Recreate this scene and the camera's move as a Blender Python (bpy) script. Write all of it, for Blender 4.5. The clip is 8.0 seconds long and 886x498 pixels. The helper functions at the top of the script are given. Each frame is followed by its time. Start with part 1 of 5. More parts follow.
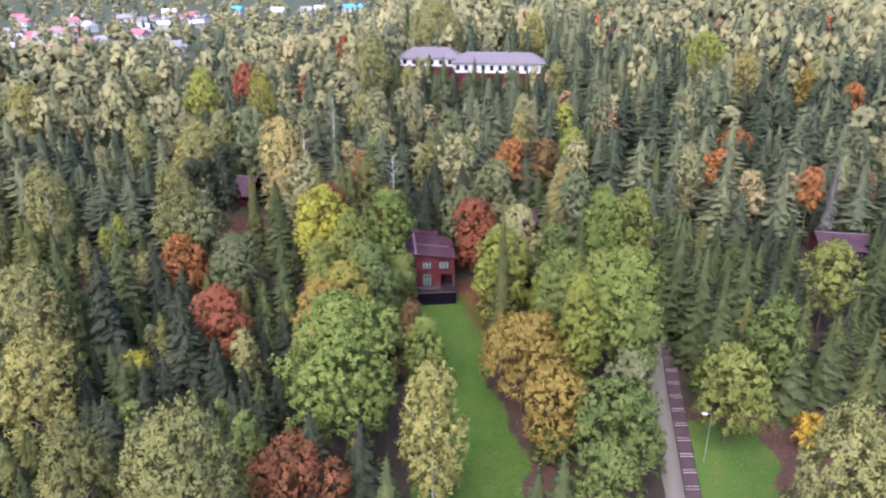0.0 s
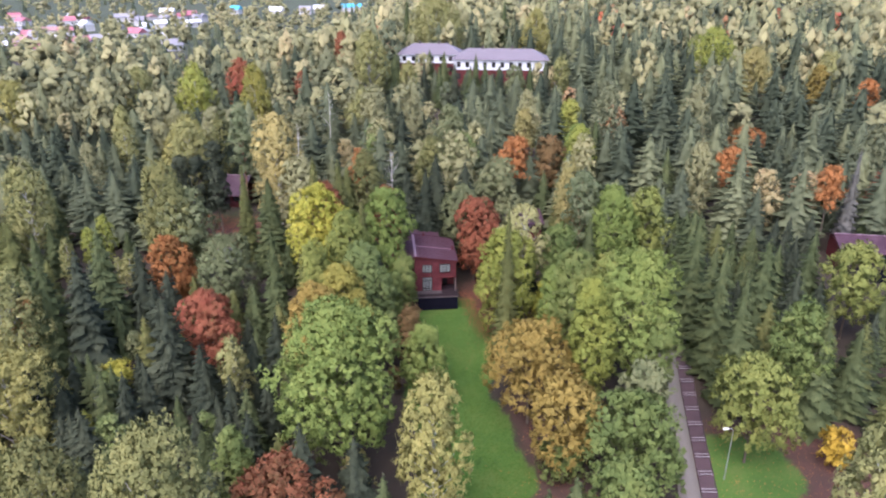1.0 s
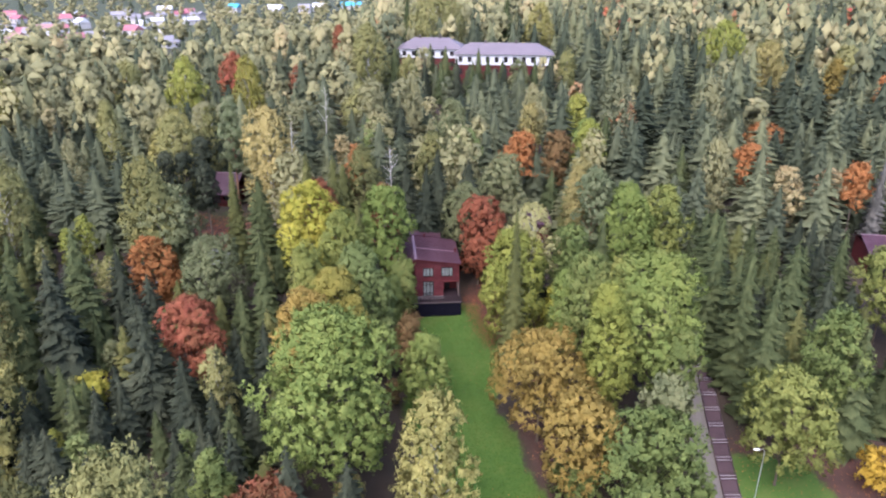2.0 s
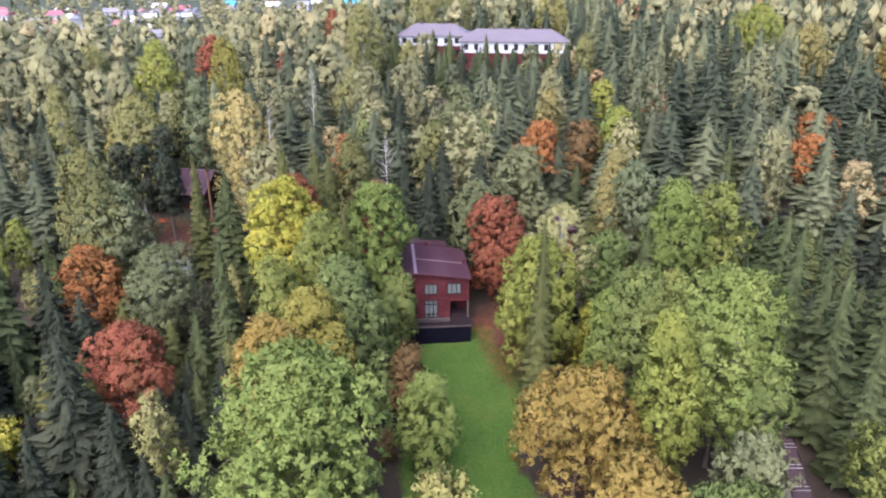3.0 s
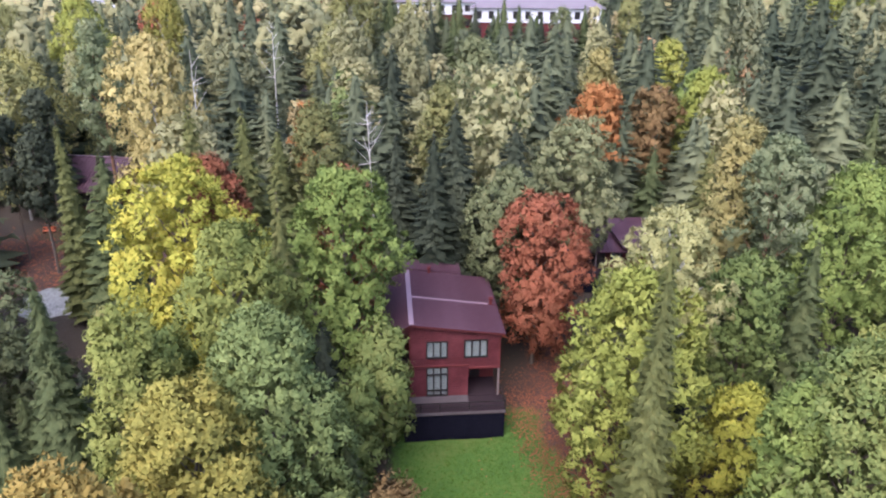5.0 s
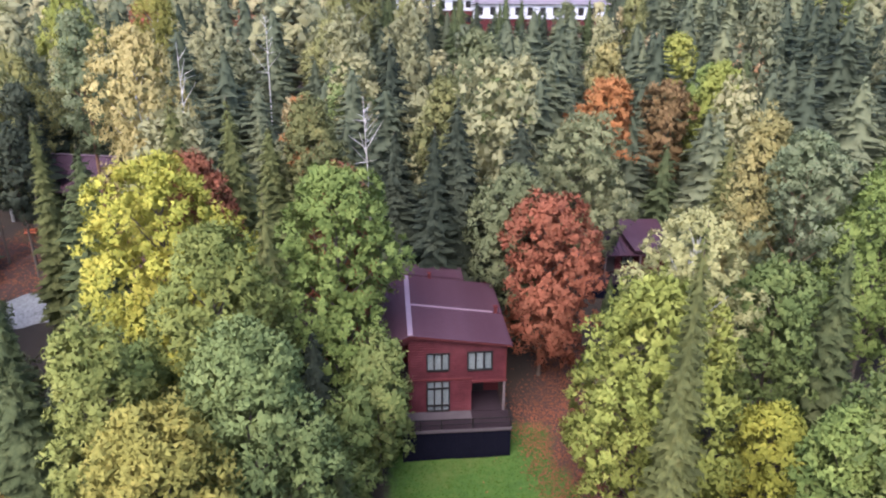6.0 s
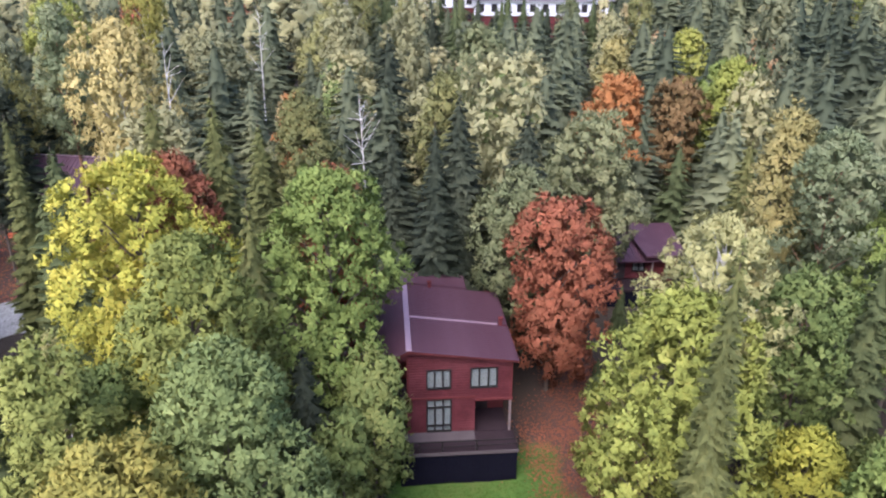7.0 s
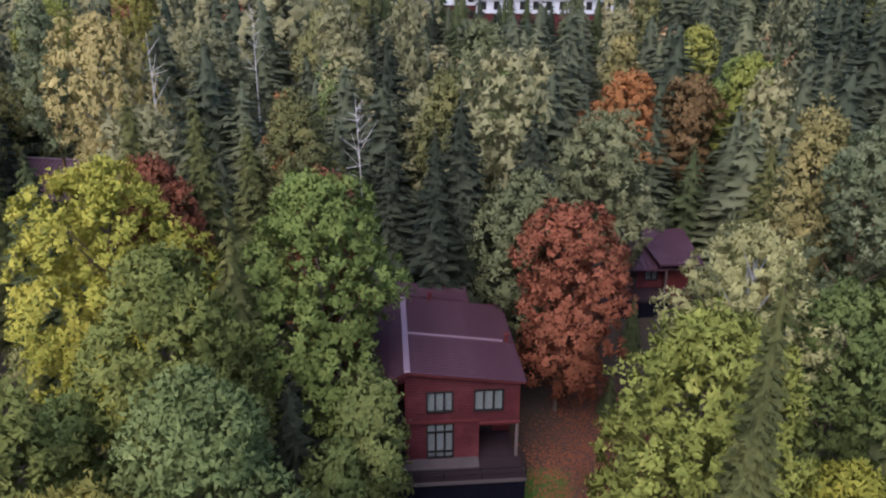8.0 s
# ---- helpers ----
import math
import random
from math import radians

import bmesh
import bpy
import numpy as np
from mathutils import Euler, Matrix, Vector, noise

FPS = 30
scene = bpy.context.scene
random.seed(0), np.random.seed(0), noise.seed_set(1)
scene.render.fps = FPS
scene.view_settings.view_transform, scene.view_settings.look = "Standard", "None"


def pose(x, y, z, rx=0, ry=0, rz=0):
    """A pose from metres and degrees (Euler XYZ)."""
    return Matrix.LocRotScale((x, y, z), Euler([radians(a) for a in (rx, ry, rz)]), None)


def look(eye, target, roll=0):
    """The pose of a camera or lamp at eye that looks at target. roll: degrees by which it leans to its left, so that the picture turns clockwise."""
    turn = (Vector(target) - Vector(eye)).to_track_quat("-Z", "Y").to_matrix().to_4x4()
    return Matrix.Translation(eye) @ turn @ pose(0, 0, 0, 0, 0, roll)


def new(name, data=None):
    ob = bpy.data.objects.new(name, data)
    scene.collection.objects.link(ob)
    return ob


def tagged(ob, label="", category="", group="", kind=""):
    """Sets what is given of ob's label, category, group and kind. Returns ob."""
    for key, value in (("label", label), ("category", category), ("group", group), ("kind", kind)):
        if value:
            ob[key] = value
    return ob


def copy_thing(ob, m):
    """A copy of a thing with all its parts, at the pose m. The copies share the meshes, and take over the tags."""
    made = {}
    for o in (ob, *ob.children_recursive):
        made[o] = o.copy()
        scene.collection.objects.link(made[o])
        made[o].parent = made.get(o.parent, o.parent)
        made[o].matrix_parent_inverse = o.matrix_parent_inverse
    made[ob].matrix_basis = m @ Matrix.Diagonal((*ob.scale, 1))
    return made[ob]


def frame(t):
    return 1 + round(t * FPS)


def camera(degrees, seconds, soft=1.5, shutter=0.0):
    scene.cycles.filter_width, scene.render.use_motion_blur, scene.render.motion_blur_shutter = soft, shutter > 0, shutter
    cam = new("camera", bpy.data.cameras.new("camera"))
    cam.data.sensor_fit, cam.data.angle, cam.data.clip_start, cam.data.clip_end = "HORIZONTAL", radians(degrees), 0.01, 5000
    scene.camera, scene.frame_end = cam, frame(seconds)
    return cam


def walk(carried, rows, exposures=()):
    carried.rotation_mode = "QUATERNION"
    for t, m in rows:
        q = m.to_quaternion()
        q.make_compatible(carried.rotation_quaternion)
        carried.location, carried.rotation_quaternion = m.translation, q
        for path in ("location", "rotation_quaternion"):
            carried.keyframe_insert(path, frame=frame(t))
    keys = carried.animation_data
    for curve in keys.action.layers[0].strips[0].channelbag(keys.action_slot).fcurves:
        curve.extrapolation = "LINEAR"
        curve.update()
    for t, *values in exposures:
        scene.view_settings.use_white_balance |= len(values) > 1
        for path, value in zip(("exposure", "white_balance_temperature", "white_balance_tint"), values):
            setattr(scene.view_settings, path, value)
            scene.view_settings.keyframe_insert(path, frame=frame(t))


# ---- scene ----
# The camera and its walk: a drone that glides down a hillside wood towards a red house.
cam = camera(64.0, 8.0, soft=2.2)
PATH = [
    (0.0, 0.00, 0.00, 77.50, -0.00, -22.80, 0.00),
    (0.5, -0.16, 3.57, 76.06, -0.01, -22.74, -0.04),
    (1.0, -0.28, 7.38, 74.53, -0.01, -22.67, -0.05),
    (1.5, -0.45, 11.43, 73.06, 0.00, -22.66, -0.06),
    (1.7, -0.51, 13.16, 72.42, 0.01, -22.66, -0.06),
    (2.8, -1.13, 32.86, 65.18, 0.09, -22.47, -0.03),
    (3.0, -1.30, 39.69, 62.93, 0.17, -22.42, -0.02),
    (3.5, -1.74, 55.98, 57.48, 0.31, -22.27, -0.03),
    (4.0, -2.18, 71.16, 52.19, 0.42, -22.15, -0.10),
    (4.5, -2.38, 78.86, 49.52, 0.47, -22.17, -0.13),
    (4.7, -2.43, 80.32, 49.01, 0.47, -22.16, -0.14),
    (6.0, -2.66, 86.59, 46.95, 0.46, -22.12, -0.13),
    (6.5, -2.72, 88.75, 46.40, 0.46, -22.11, -0.12),
    (7.0, -2.77, 90.92, 45.86, 0.46, -22.10, -0.10),
    (7.5, -2.78, 93.12, 45.35, 0.49, -22.08, -0.04),
    (8.0, -2.75, 95.32, 44.97, 0.55, -22.08, 0.05),
]
walk(cam, [(t, pose(x, y, z, 90 + pitch, roll, yaw)) for t, x, y, z, yaw, pitch, roll in PATH],
     exposures=[(t, e, 6000, 24) for t, e in ((0.0, 2.0), (1.5, 2.0), (3.5, 2.08), (7.2, 2.1), (7.5, 1.9), (7.7, 1.64), (8.0, 1.12))])

# ---- light: an overcast sky with a wide, soft sun ----
world = bpy.data.worlds.new("sky")
scene.world = world
world.use_nodes = True
wn = world.node_tree.nodes
sky = wn.new("ShaderNodeTexSky")
sky.sky_type = "NISHITA"
sky.sun_disc = False
sky.sun_elevation, sky.sun_rotation = radians(48), radians(200)
sky.air_density, sky.dust_density, sky.ozone_density = 1.0, 2.0, 1.0
world.node_tree.links.new(sky.outputs[0], wn["Background"].inputs[0])
wn["Background"].inputs[1].default_value = 0.15
sun = new("sun", bpy.data.lights.new("sun", "SUN"))
sun.data.energy, sun.data.angle, sun.data.color = 1.5, radians(50), (1.0, 0.97, 0.93)
sun.matrix_world = look((0, 0, 0), (0.22, 0.48, -0.85))
scene.view_settings.exposure = 0.0


# ---- materials ----
def shader(name):
    m = bpy.data.materials.new(name)
    m.use_nodes = True
    nt = m.node_tree
    return m, nt, nt.nodes["Principled BSDF"]


def ramp_node(nt, stops):
    r = nt.nodes.new("ShaderNodeValToRGB")
    els = r.color_ramp.elements
    while len(els) < len(stops):
        els.new(0.5)
    for e, (p, c) in zip(els, stops):
        e.position, e.color = p, (*c, 1)
    return r


def noise_node(nt, scale, detail=4.0, coord="Object", rough=0.6):
    tc = nt.nodes.new("ShaderNodeTexCoord")
    n = nt.nodes.new("ShaderNodeTexNoise")
    n.inputs["Scale"].default_value, n.inputs["Detail"].default_value = scale, detail
    n.inputs["Roughness"].default_value = rough
    nt.links.new(tc.outputs[coord], n.inputs["Vector"])
    return n


def maths(nt, op, a, b):
    n = nt.nodes.new("ShaderNodeMath")
    n.operation = op
    for i, v in enumerate((a, b)):
        if isinstance(v, (int, float)):
            n.inputs[i].default_value = v
        else:
            nt.links.new(v, n.inputs[i])
    return n.outputs[0]


def surface(name, c1, c2, scale=3.0, rough=0.7, metal=0.0, bump=0.2, stain=None, coord="Object", spec=0.35):
    """A painted, stony or wooden surface: two tones at one scale, stains at a larger one, and fine relief."""
    m, nt, p = shader(name)
    fine, broad = noise_node(nt, scale * 6, 5, coord), noise_node(nt, scale * 0.35, 3, coord)
    r = ramp_node(nt, [(0.3, c1), (0.7, c2)])
    mix = maths(nt, "ADD", maths(nt, "MULTIPLY", fine.outputs[0], 0.6), maths(nt, "MULTIPLY", broad.outputs[0], 0.4))
    nt.links.new(mix, r.inputs[0])
    col = r.outputs[0]
    if stain:
        mx = nt.nodes.new("ShaderNodeMixRGB")
        nt.links.new(maths(nt, "MULTIPLY", maths(nt, "SUBTRACT", broad.outputs[0], 0.45), 2.2), mx.inputs[0])
        nt.links.new(col, mx.inputs[1])
        mx.inputs[2].default_value = (*stain, 1)
        mx.use_clamp = True
        col = mx.outputs[0]
    nt.links.new(col, p.inputs["Base Color"])
    p.inputs["Roughness"].default_value, p.inputs["Metallic"].default_value = rough, metal
    p.inputs["Specular IOR Level"].default_value = spec
    b = nt.nodes.new("ShaderNodeBump")
    b.inputs["Strength"].default_value, b.inputs["Distance"].default_value = bump, 0.03
    nt.links.new(fine.outputs[0], b.inputs["Height"])
    nt.links.new(b.outputs[0], p.inputs["Normal"])
    return m


def leafage(name, low, mid, high, glow=0.26, attribute="", blue=1.16):
    """Leaves: each spray takes its own tone, patches of the crown lean to one tone, each tree differs a little."""
    m, nt, p = shader(name)
    geo = nt.nodes.new("ShaderNodeNewGeometry")
    info = nt.nodes.new("ShaderNodeObjectInfo")
    patch, grain = noise_node(nt, 0.30, 2), noise_node(nt, 3.4, 3)
    v = maths(nt, "ADD", maths(nt, "MULTIPLY", geo.outputs["Random Per Island"], 0.18), maths(nt, "MULTIPLY", patch.outputs[0], 0.80))
    v = maths(nt, "ADD", v, maths(nt, "MULTIPLY", maths(nt, "SUBTRACT", grain.outputs[0], 0.48), 0.55))
    if attribute:
        at = nt.nodes.new("ShaderNodeAttribute")
        at.attribute_name = attribute
        v = maths(nt, "ADD", maths(nt, "MULTIPLY", v, 0.25), maths(nt, "MULTIPLY", at.outputs["Fac"], 0.8))
    else:
        v = maths(nt, "ADD", v, maths(nt, "MULTIPLY", maths(nt, "SUBTRACT", info.outputs["Random"], 0.6), 0.25))
    def cool(c):
        k = 1.27 if attribute else 1.52
        return (c[0] * 0.635 * k, c[1] * 0.53 * k, c[2] * 0.53 * blue * k)

    stops = [(0.15, cool(low)), (0.5, cool(mid)), (0.9, cool(high))] if not attribute else [(k, cool(c)) for k, c in low]
    r = ramp_node(nt, stops)
    nt.links.new(v, r.inputs[0])
    nt.links.new(r.outputs[0], p.inputs["Base Color"])
    p.inputs["Roughness"].default_value = 0.75
    p.inputs["Specular IOR Level"].default_value = 0.06
    b = nt.nodes.new("ShaderNodeBump")
    b.inputs["Strength"].default_value, b.inputs["Distance"].default_value = 0.4, 0.12
    nt.links.new(grain.outputs[0], b.inputs["Height"])
    nt.links.new(b.outputs[0], p.inputs["Normal"])
    tr = nt.nodes.new("ShaderNodeBsdfTranslucent")
    nt.links.new(r.outputs[0], tr.inputs[0])
    mx = nt.nodes.new("ShaderNodeMixShader")
    mx.inputs[0].default_value = glow
    nt.links.new(p.outputs[0], mx.inputs[1])
    nt.links.new(tr.outputs[0], mx.inputs[2])
    nt.links.new(mx.outputs[0], nt.nodes["Material Output"].inputs[0])
    return m


LEAF = {
    "lime": leafage("leaf_lime", (0.15, 0.205, 0.034), (0.30, 0.355, 0.052), (0.50, 0.48, 0.075)),
    "lime2": leafage("leaf_yellow_green", (0.125, 0.180, 0.036), (0.235, 0.305, 0.058), (0.39, 0.425, 0.098)),
    "meadow": leafage("leaf_meadow_green", (0.105, 0.155, 0.036), (0.19, 0.25, 0.058), (0.32, 0.37, 0.095)),
    "mint": leafage("leaf_light_green", (0.086, 0.15, 0.034), (0.163, 0.25, 0.056), (0.285, 0.37, 0.092)),
    "leafgreen": leafage("leaf_green", (0.068, 0.119, 0.034), (0.128, 0.196, 0.051), (0.230, 0.281, 0.076)),
    "bluegreen": leafage("leaf_blue_green", (0.085, 0.138, 0.042), (0.16, 0.238, 0.070), (0.27, 0.35, 0.11)),
    "sage": leafage("leaf_sage", (0.080, 0.118, 0.048), (0.148, 0.196, 0.080), (0.25, 0.295, 0.125)),
    "olive": leafage("leaf_olive", (0.08, 0.11, 0.04), (0.16, 0.19, 0.06), (0.28, 0.28, 0.08)),
    "straw": leafage("leaf_straw", (0.125, 0.150, 0.034), (0.24, 0.262, 0.054), (0.41, 0.39, 0.085)),
    "straw2": leafage("leaf_dull_straw", (0.13, 0.145, 0.05), (0.235, 0.25, 0.08), (0.37, 0.36, 0.12)),
    "gold": leafage("leaf_gold", (0.135, 0.130, 0.034), (0.255, 0.225, 0.052), (0.39, 0.32, 0.082)),
    "amber": leafage("leaf_amber", (0.19, 0.19, 0.062), (0.335, 0.335, 0.11), (0.48, 0.47, 0.17)),
    "cream": leafage("leaf_cream", (0.22, 0.26, 0.09), (0.36, 0.41, 0.15), (0.50, 0.54, 0.24)),
    "yellow": leafage("leaf_yellow", (0.30, 0.24, 0.03), (0.50, 0.40, 0.05), (0.66, 0.54, 0.09)),
    "pale": leafage("leaf_pale_birch", (0.115, 0.148, 0.048), (0.215, 0.255, 0.082), (0.36, 0.385, 0.138)),
    "pale2": leafage("leaf_yellowing_birch", (0.165, 0.19, 0.055), (0.29, 0.32, 0.09), (0.43, 0.43, 0.145)),
    "orange": leafage("leaf_orange", (0.17, 0.10, 0.03), (0.31, 0.16, 0.05), (0.43, 0.22, 0.07)),
    "rust": leafage("leaf_rust", (0.094, 0.058, 0.024), (0.203, 0.092, 0.042), (0.335, 0.136, 0.064)),
    "scarlet": leafage("leaf_scarlet", (0.12, 0.085, 0.034), (0.255, 0.115, 0.052), (0.41, 0.138, 0.082)),
    "brown": leafage("leaf_brown", (0.08, 0.075, 0.03), (0.145, 0.115, 0.042), (0.23, 0.165, 0.065)),
    "dark": leafage("needle_dark", (0.019, 0.032, 0.020), (0.043, 0.062, 0.035), (0.082, 0.108, 0.058), 0.26, blue=1.1),
    "fir": leafage("needle_green", (0.034, 0.057, 0.023), (0.074, 0.110, 0.041), (0.138, 0.182, 0.068), 0.28, blue=1.1),
    "pine": leafage("needle_pine", (0.07, 0.11, 0.05), (0.13, 0.19, 0.08), (0.22, 0.28, 0.13), 0.31),
    "grey": leafage("needle_grey", (0.08, 0.095, 0.07), (0.14, 0.16, 0.12), (0.22, 0.24, 0.18), 0.28),
}
LEAF["olive_needle"] = leafage("needle_olive", (0.056, 0.078, 0.026), (0.112, 0.145, 0.042), (0.205, 0.225, 0.070), 0.28)
# far woods are paler than near trees: distance haze is painted into these colours
FAR_BROAD_HAZED = leafage("leaf_hazed_far_wood", [(0.10, (0.13, 0.18, 0.08)), (0.30, (0.235, 0.28, 0.11)), (0.50, (0.35, 0.40, 0.15)), (0.70, (0.44, 0.465, 0.18)),
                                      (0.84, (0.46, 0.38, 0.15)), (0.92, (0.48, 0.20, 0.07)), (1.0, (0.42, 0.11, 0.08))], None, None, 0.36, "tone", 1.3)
FAR_SPRUCE_HAZED = leafage("needle_hazed_far_wood", [(0.15, (0.052, 0.080, 0.043)), (0.55, (0.112, 0.155, 0.077)), (0.95, (0.200, 0.255, 0.112))], None, None, 0.28, "tone", 1.15)
BARK = surface("bark_brown", (0.05, 0.04, 0.03), (0.13, 0.10, 0.075), 2.0, 0.9, bump=0.8)
BARK_PINE = surface("bark_pine", (0.10, 0.055, 0.03), (0.24, 0.13, 0.07), 1.2, 0.85, bump=0.7)
BARK_BIRCH = surface("bark_birch", (0.20, 0.19, 0.17), (0.50, 0.48, 0.45), 1.6, 0.7, bump=0.3)
BARK_DEAD = surface("bark_dead", (0.30, 0.28, 0.25), (0.55, 0.52, 0.47), 1.6, 0.9, bump=0.3)


# ---- the lie of the land ----
GROUND_Y = (-2000, -60, 40, 95, 137, 170, 290, 400, 620, 800, 5000)
GROUND_LEFT = (-16, -16, -8, -0.8, 7.0, 11.5, 19, 15, 5, 3, 3)
GROUND_RIGHT = (-16, -16, -8, -0.8, 7.0, 11.5, 26, 28, 31, 34, 34)


def smooth(a, b, v):
    v = np.clip((v - a) / (b - a), 0, 1)
    return v * v * (3 - 2 * v)


def ground(x, y):
    k = smooth(-110, 10, x)
    return np.interp(y, GROUND_Y, GROUND_LEFT) * (1 - k) + np.interp(y, GROUND_Y, GROUND_RIGHT) * k


def gz(x, y):
    return float(ground(np.float64(x), np.float64(y)))


# ---- mesh helpers ----
def fast_mesh(name, verts, faces, mat, smooth_faces=False, normals=None):
    """A mesh from arrays: verts (n, 3), faces (m, 3 or 4); normals (n, 3), where leaves share the roundness of their bough."""
    me = bpy.data.meshes.new(name)
    n, k = faces.shape
    me.vertices.add(len(verts))
    me.vertices.foreach_set("co", np.asarray(verts, np.float32).ravel())
    me.loops.add(n * k)
    me.loops.foreach_set("vertex_index", faces.astype(np.int32).ravel())
    me.polygons.add(n)
    me.polygons.foreach_set("loop_start", np.arange(0, n * k, k, dtype=np.int32))
    if smooth_faces:
        me.polygons.foreach_set("use_smooth", np.ones(n, bool))
    me.update(calc_edges=True)
    me.materials.append(mat)
    if normals is not None:
        me.polygons.foreach_set("use_smooth", np.ones(n, bool))
        me.normals_split_custom_set_from_vertices(np.asarray(normals, np.float32).tolist())
    return me


def part(name, bm, material, parent, label=""):
    me = bpy.data.meshes.new(name)
    bm.to_mesh(me)
    bm.free()
    me.materials.append(material)
    ob = new(name, me)
    ob.parent = parent
    return tagged(ob, label)


def box(bm, x0, x1, y0, y1, z0, z1, bevel=0.0):
    vs = [bm.verts.new((x, y, z)) for z in (z0, z1) for y in (y0, y1) for x in (x0, x1)]
    made = [bm.faces.new([vs[i] for i in q]) for q in ((0, 2, 3, 1), (4, 5, 7, 6), (0, 1, 5, 4), (1, 3, 7, 5), (3, 2, 6, 7), (2, 0, 4, 6))]
    if bevel:
        edges = {e for f in made for e in f.edges}
        bmesh.ops.bevel(bm, geom=list(edges), offset=bevel, segments=1, affect="EDGES")
    return bm


def boxed(*a, **k):
    return box(bmesh.new(), *a, **k)


def slab(bm, corners, thick):
    """A plate with the four given top corners (in order), thick metres deep downwards."""
    top = [bm.verts.new(c) for c in corners]
    low = [bm.verts.new((c[0], c[1], c[2] - thick)) for c in corners]
    bm.faces.new(top)
    bm.faces.new(low[::-1])
    for i in range(len(corners)):
        j = (i + 1) % len(corners)
        bm.faces.new((top[j], top[i], low[i], low[j]))
    return bm


def tubes(segments, sides=6):
    """Tapered tubes: segments of (p0, r0, p1, r1) into verts and quads."""
    verts, faces = [], []
    ang = np.arange(sides) * 2 * np.pi / sides
    for p0, r0, p1, r1 in segments:
        p0, p1 = np.array(p0, float), np.array(p1, float)
        d = p1 - p0
        d /= max(np.linalg.norm(d), 1e-6)
        a = np.cross(d, (0.0, 0.0, 1.0) if abs(d[2]) < 0.9 else (1.0, 0.0, 0.0))
        a /= np.linalg.norm(a)
        b = np.cross(d, a)
        ring = np.cos(ang)[:, None] * a + np.sin(ang)[:, None] * b
        o = len(verts)
        verts += list(p0 + ring * r0) + list(p1 + ring * r1)
        faces += [(o + i, o + (i + 1) % sides, o + sides + (i + 1) % sides, o + sides + i) for i in range(sides)]
    return np.array(verts), np.array(faces)


def sprays(centres, normals, way, length, width, rng):
    """Leaf sprays: one pointed leaf at each centre that grows along way. Gives verts, faces and rounded normals."""
    n = len(centres)
    soft = normals / (np.linalg.norm(normals, axis=1)[:, None] + 1e-9)
    axis = way / (np.linalg.norm(way, axis=1)[:, None] + 1e-9)
    nn = soft + rng.normal(0, 0.5, (n, 3))
    nn -= axis * np.sum(nn * axis, axis=1)[:, None]
    nn /= np.linalg.norm(nn, axis=1)[:, None] + 1e-9
    side = np.cross(nn, axis)
    s = rng.uniform(0.6, 1.4, (n, 1))
    L, W = length * s, width * s * rng.uniform(0.8, 1.2, (n, 1))
    v = np.stack([centres - axis * L * 0.4 - side * W * 0.5, centres + axis * L * 0.6, centres - axis * L * 0.4 + side * W * 0.5], 1)
    cross = np.cross(v[:, 1] - v[:, 0], v[:, 2] - v[:, 0])
    flip = np.sum(cross * soft, axis=1) < 0
    v[flip] = v[flip][:, ::-1]
    blend = soft + nn * 0.30 * np.sign(np.sum(nn * soft, axis=1))[:, None]
    return v.reshape(-1, 3), np.arange(3 * n).reshape(n, 3), np.repeat(blend / np.linalg.norm(blend, axis=1)[:, None], 3, axis=0)


def sphere_points(n, rng):
    p = rng.normal(0, 1, (n, 3))
    return p / np.linalg.norm(p, axis=1)[:, None]


# ---- tree kinds: each gives (trunk verts, trunk faces), (crown verts, crown faces, crown normals) ----
LUMP_V = np.array(((1, 0, 0), (-1, 0, 0), (0, 1, 0), (0, -1, 0), (0, 0, 1), (0, 0, -1)), float)
LUMP_F = np.array(((0, 2, 4), (2, 1, 4), (1, 3, 4), (3, 0, 4), (2, 0, 5), (1, 2, 5), (3, 1, 5), (0, 3, 5)))


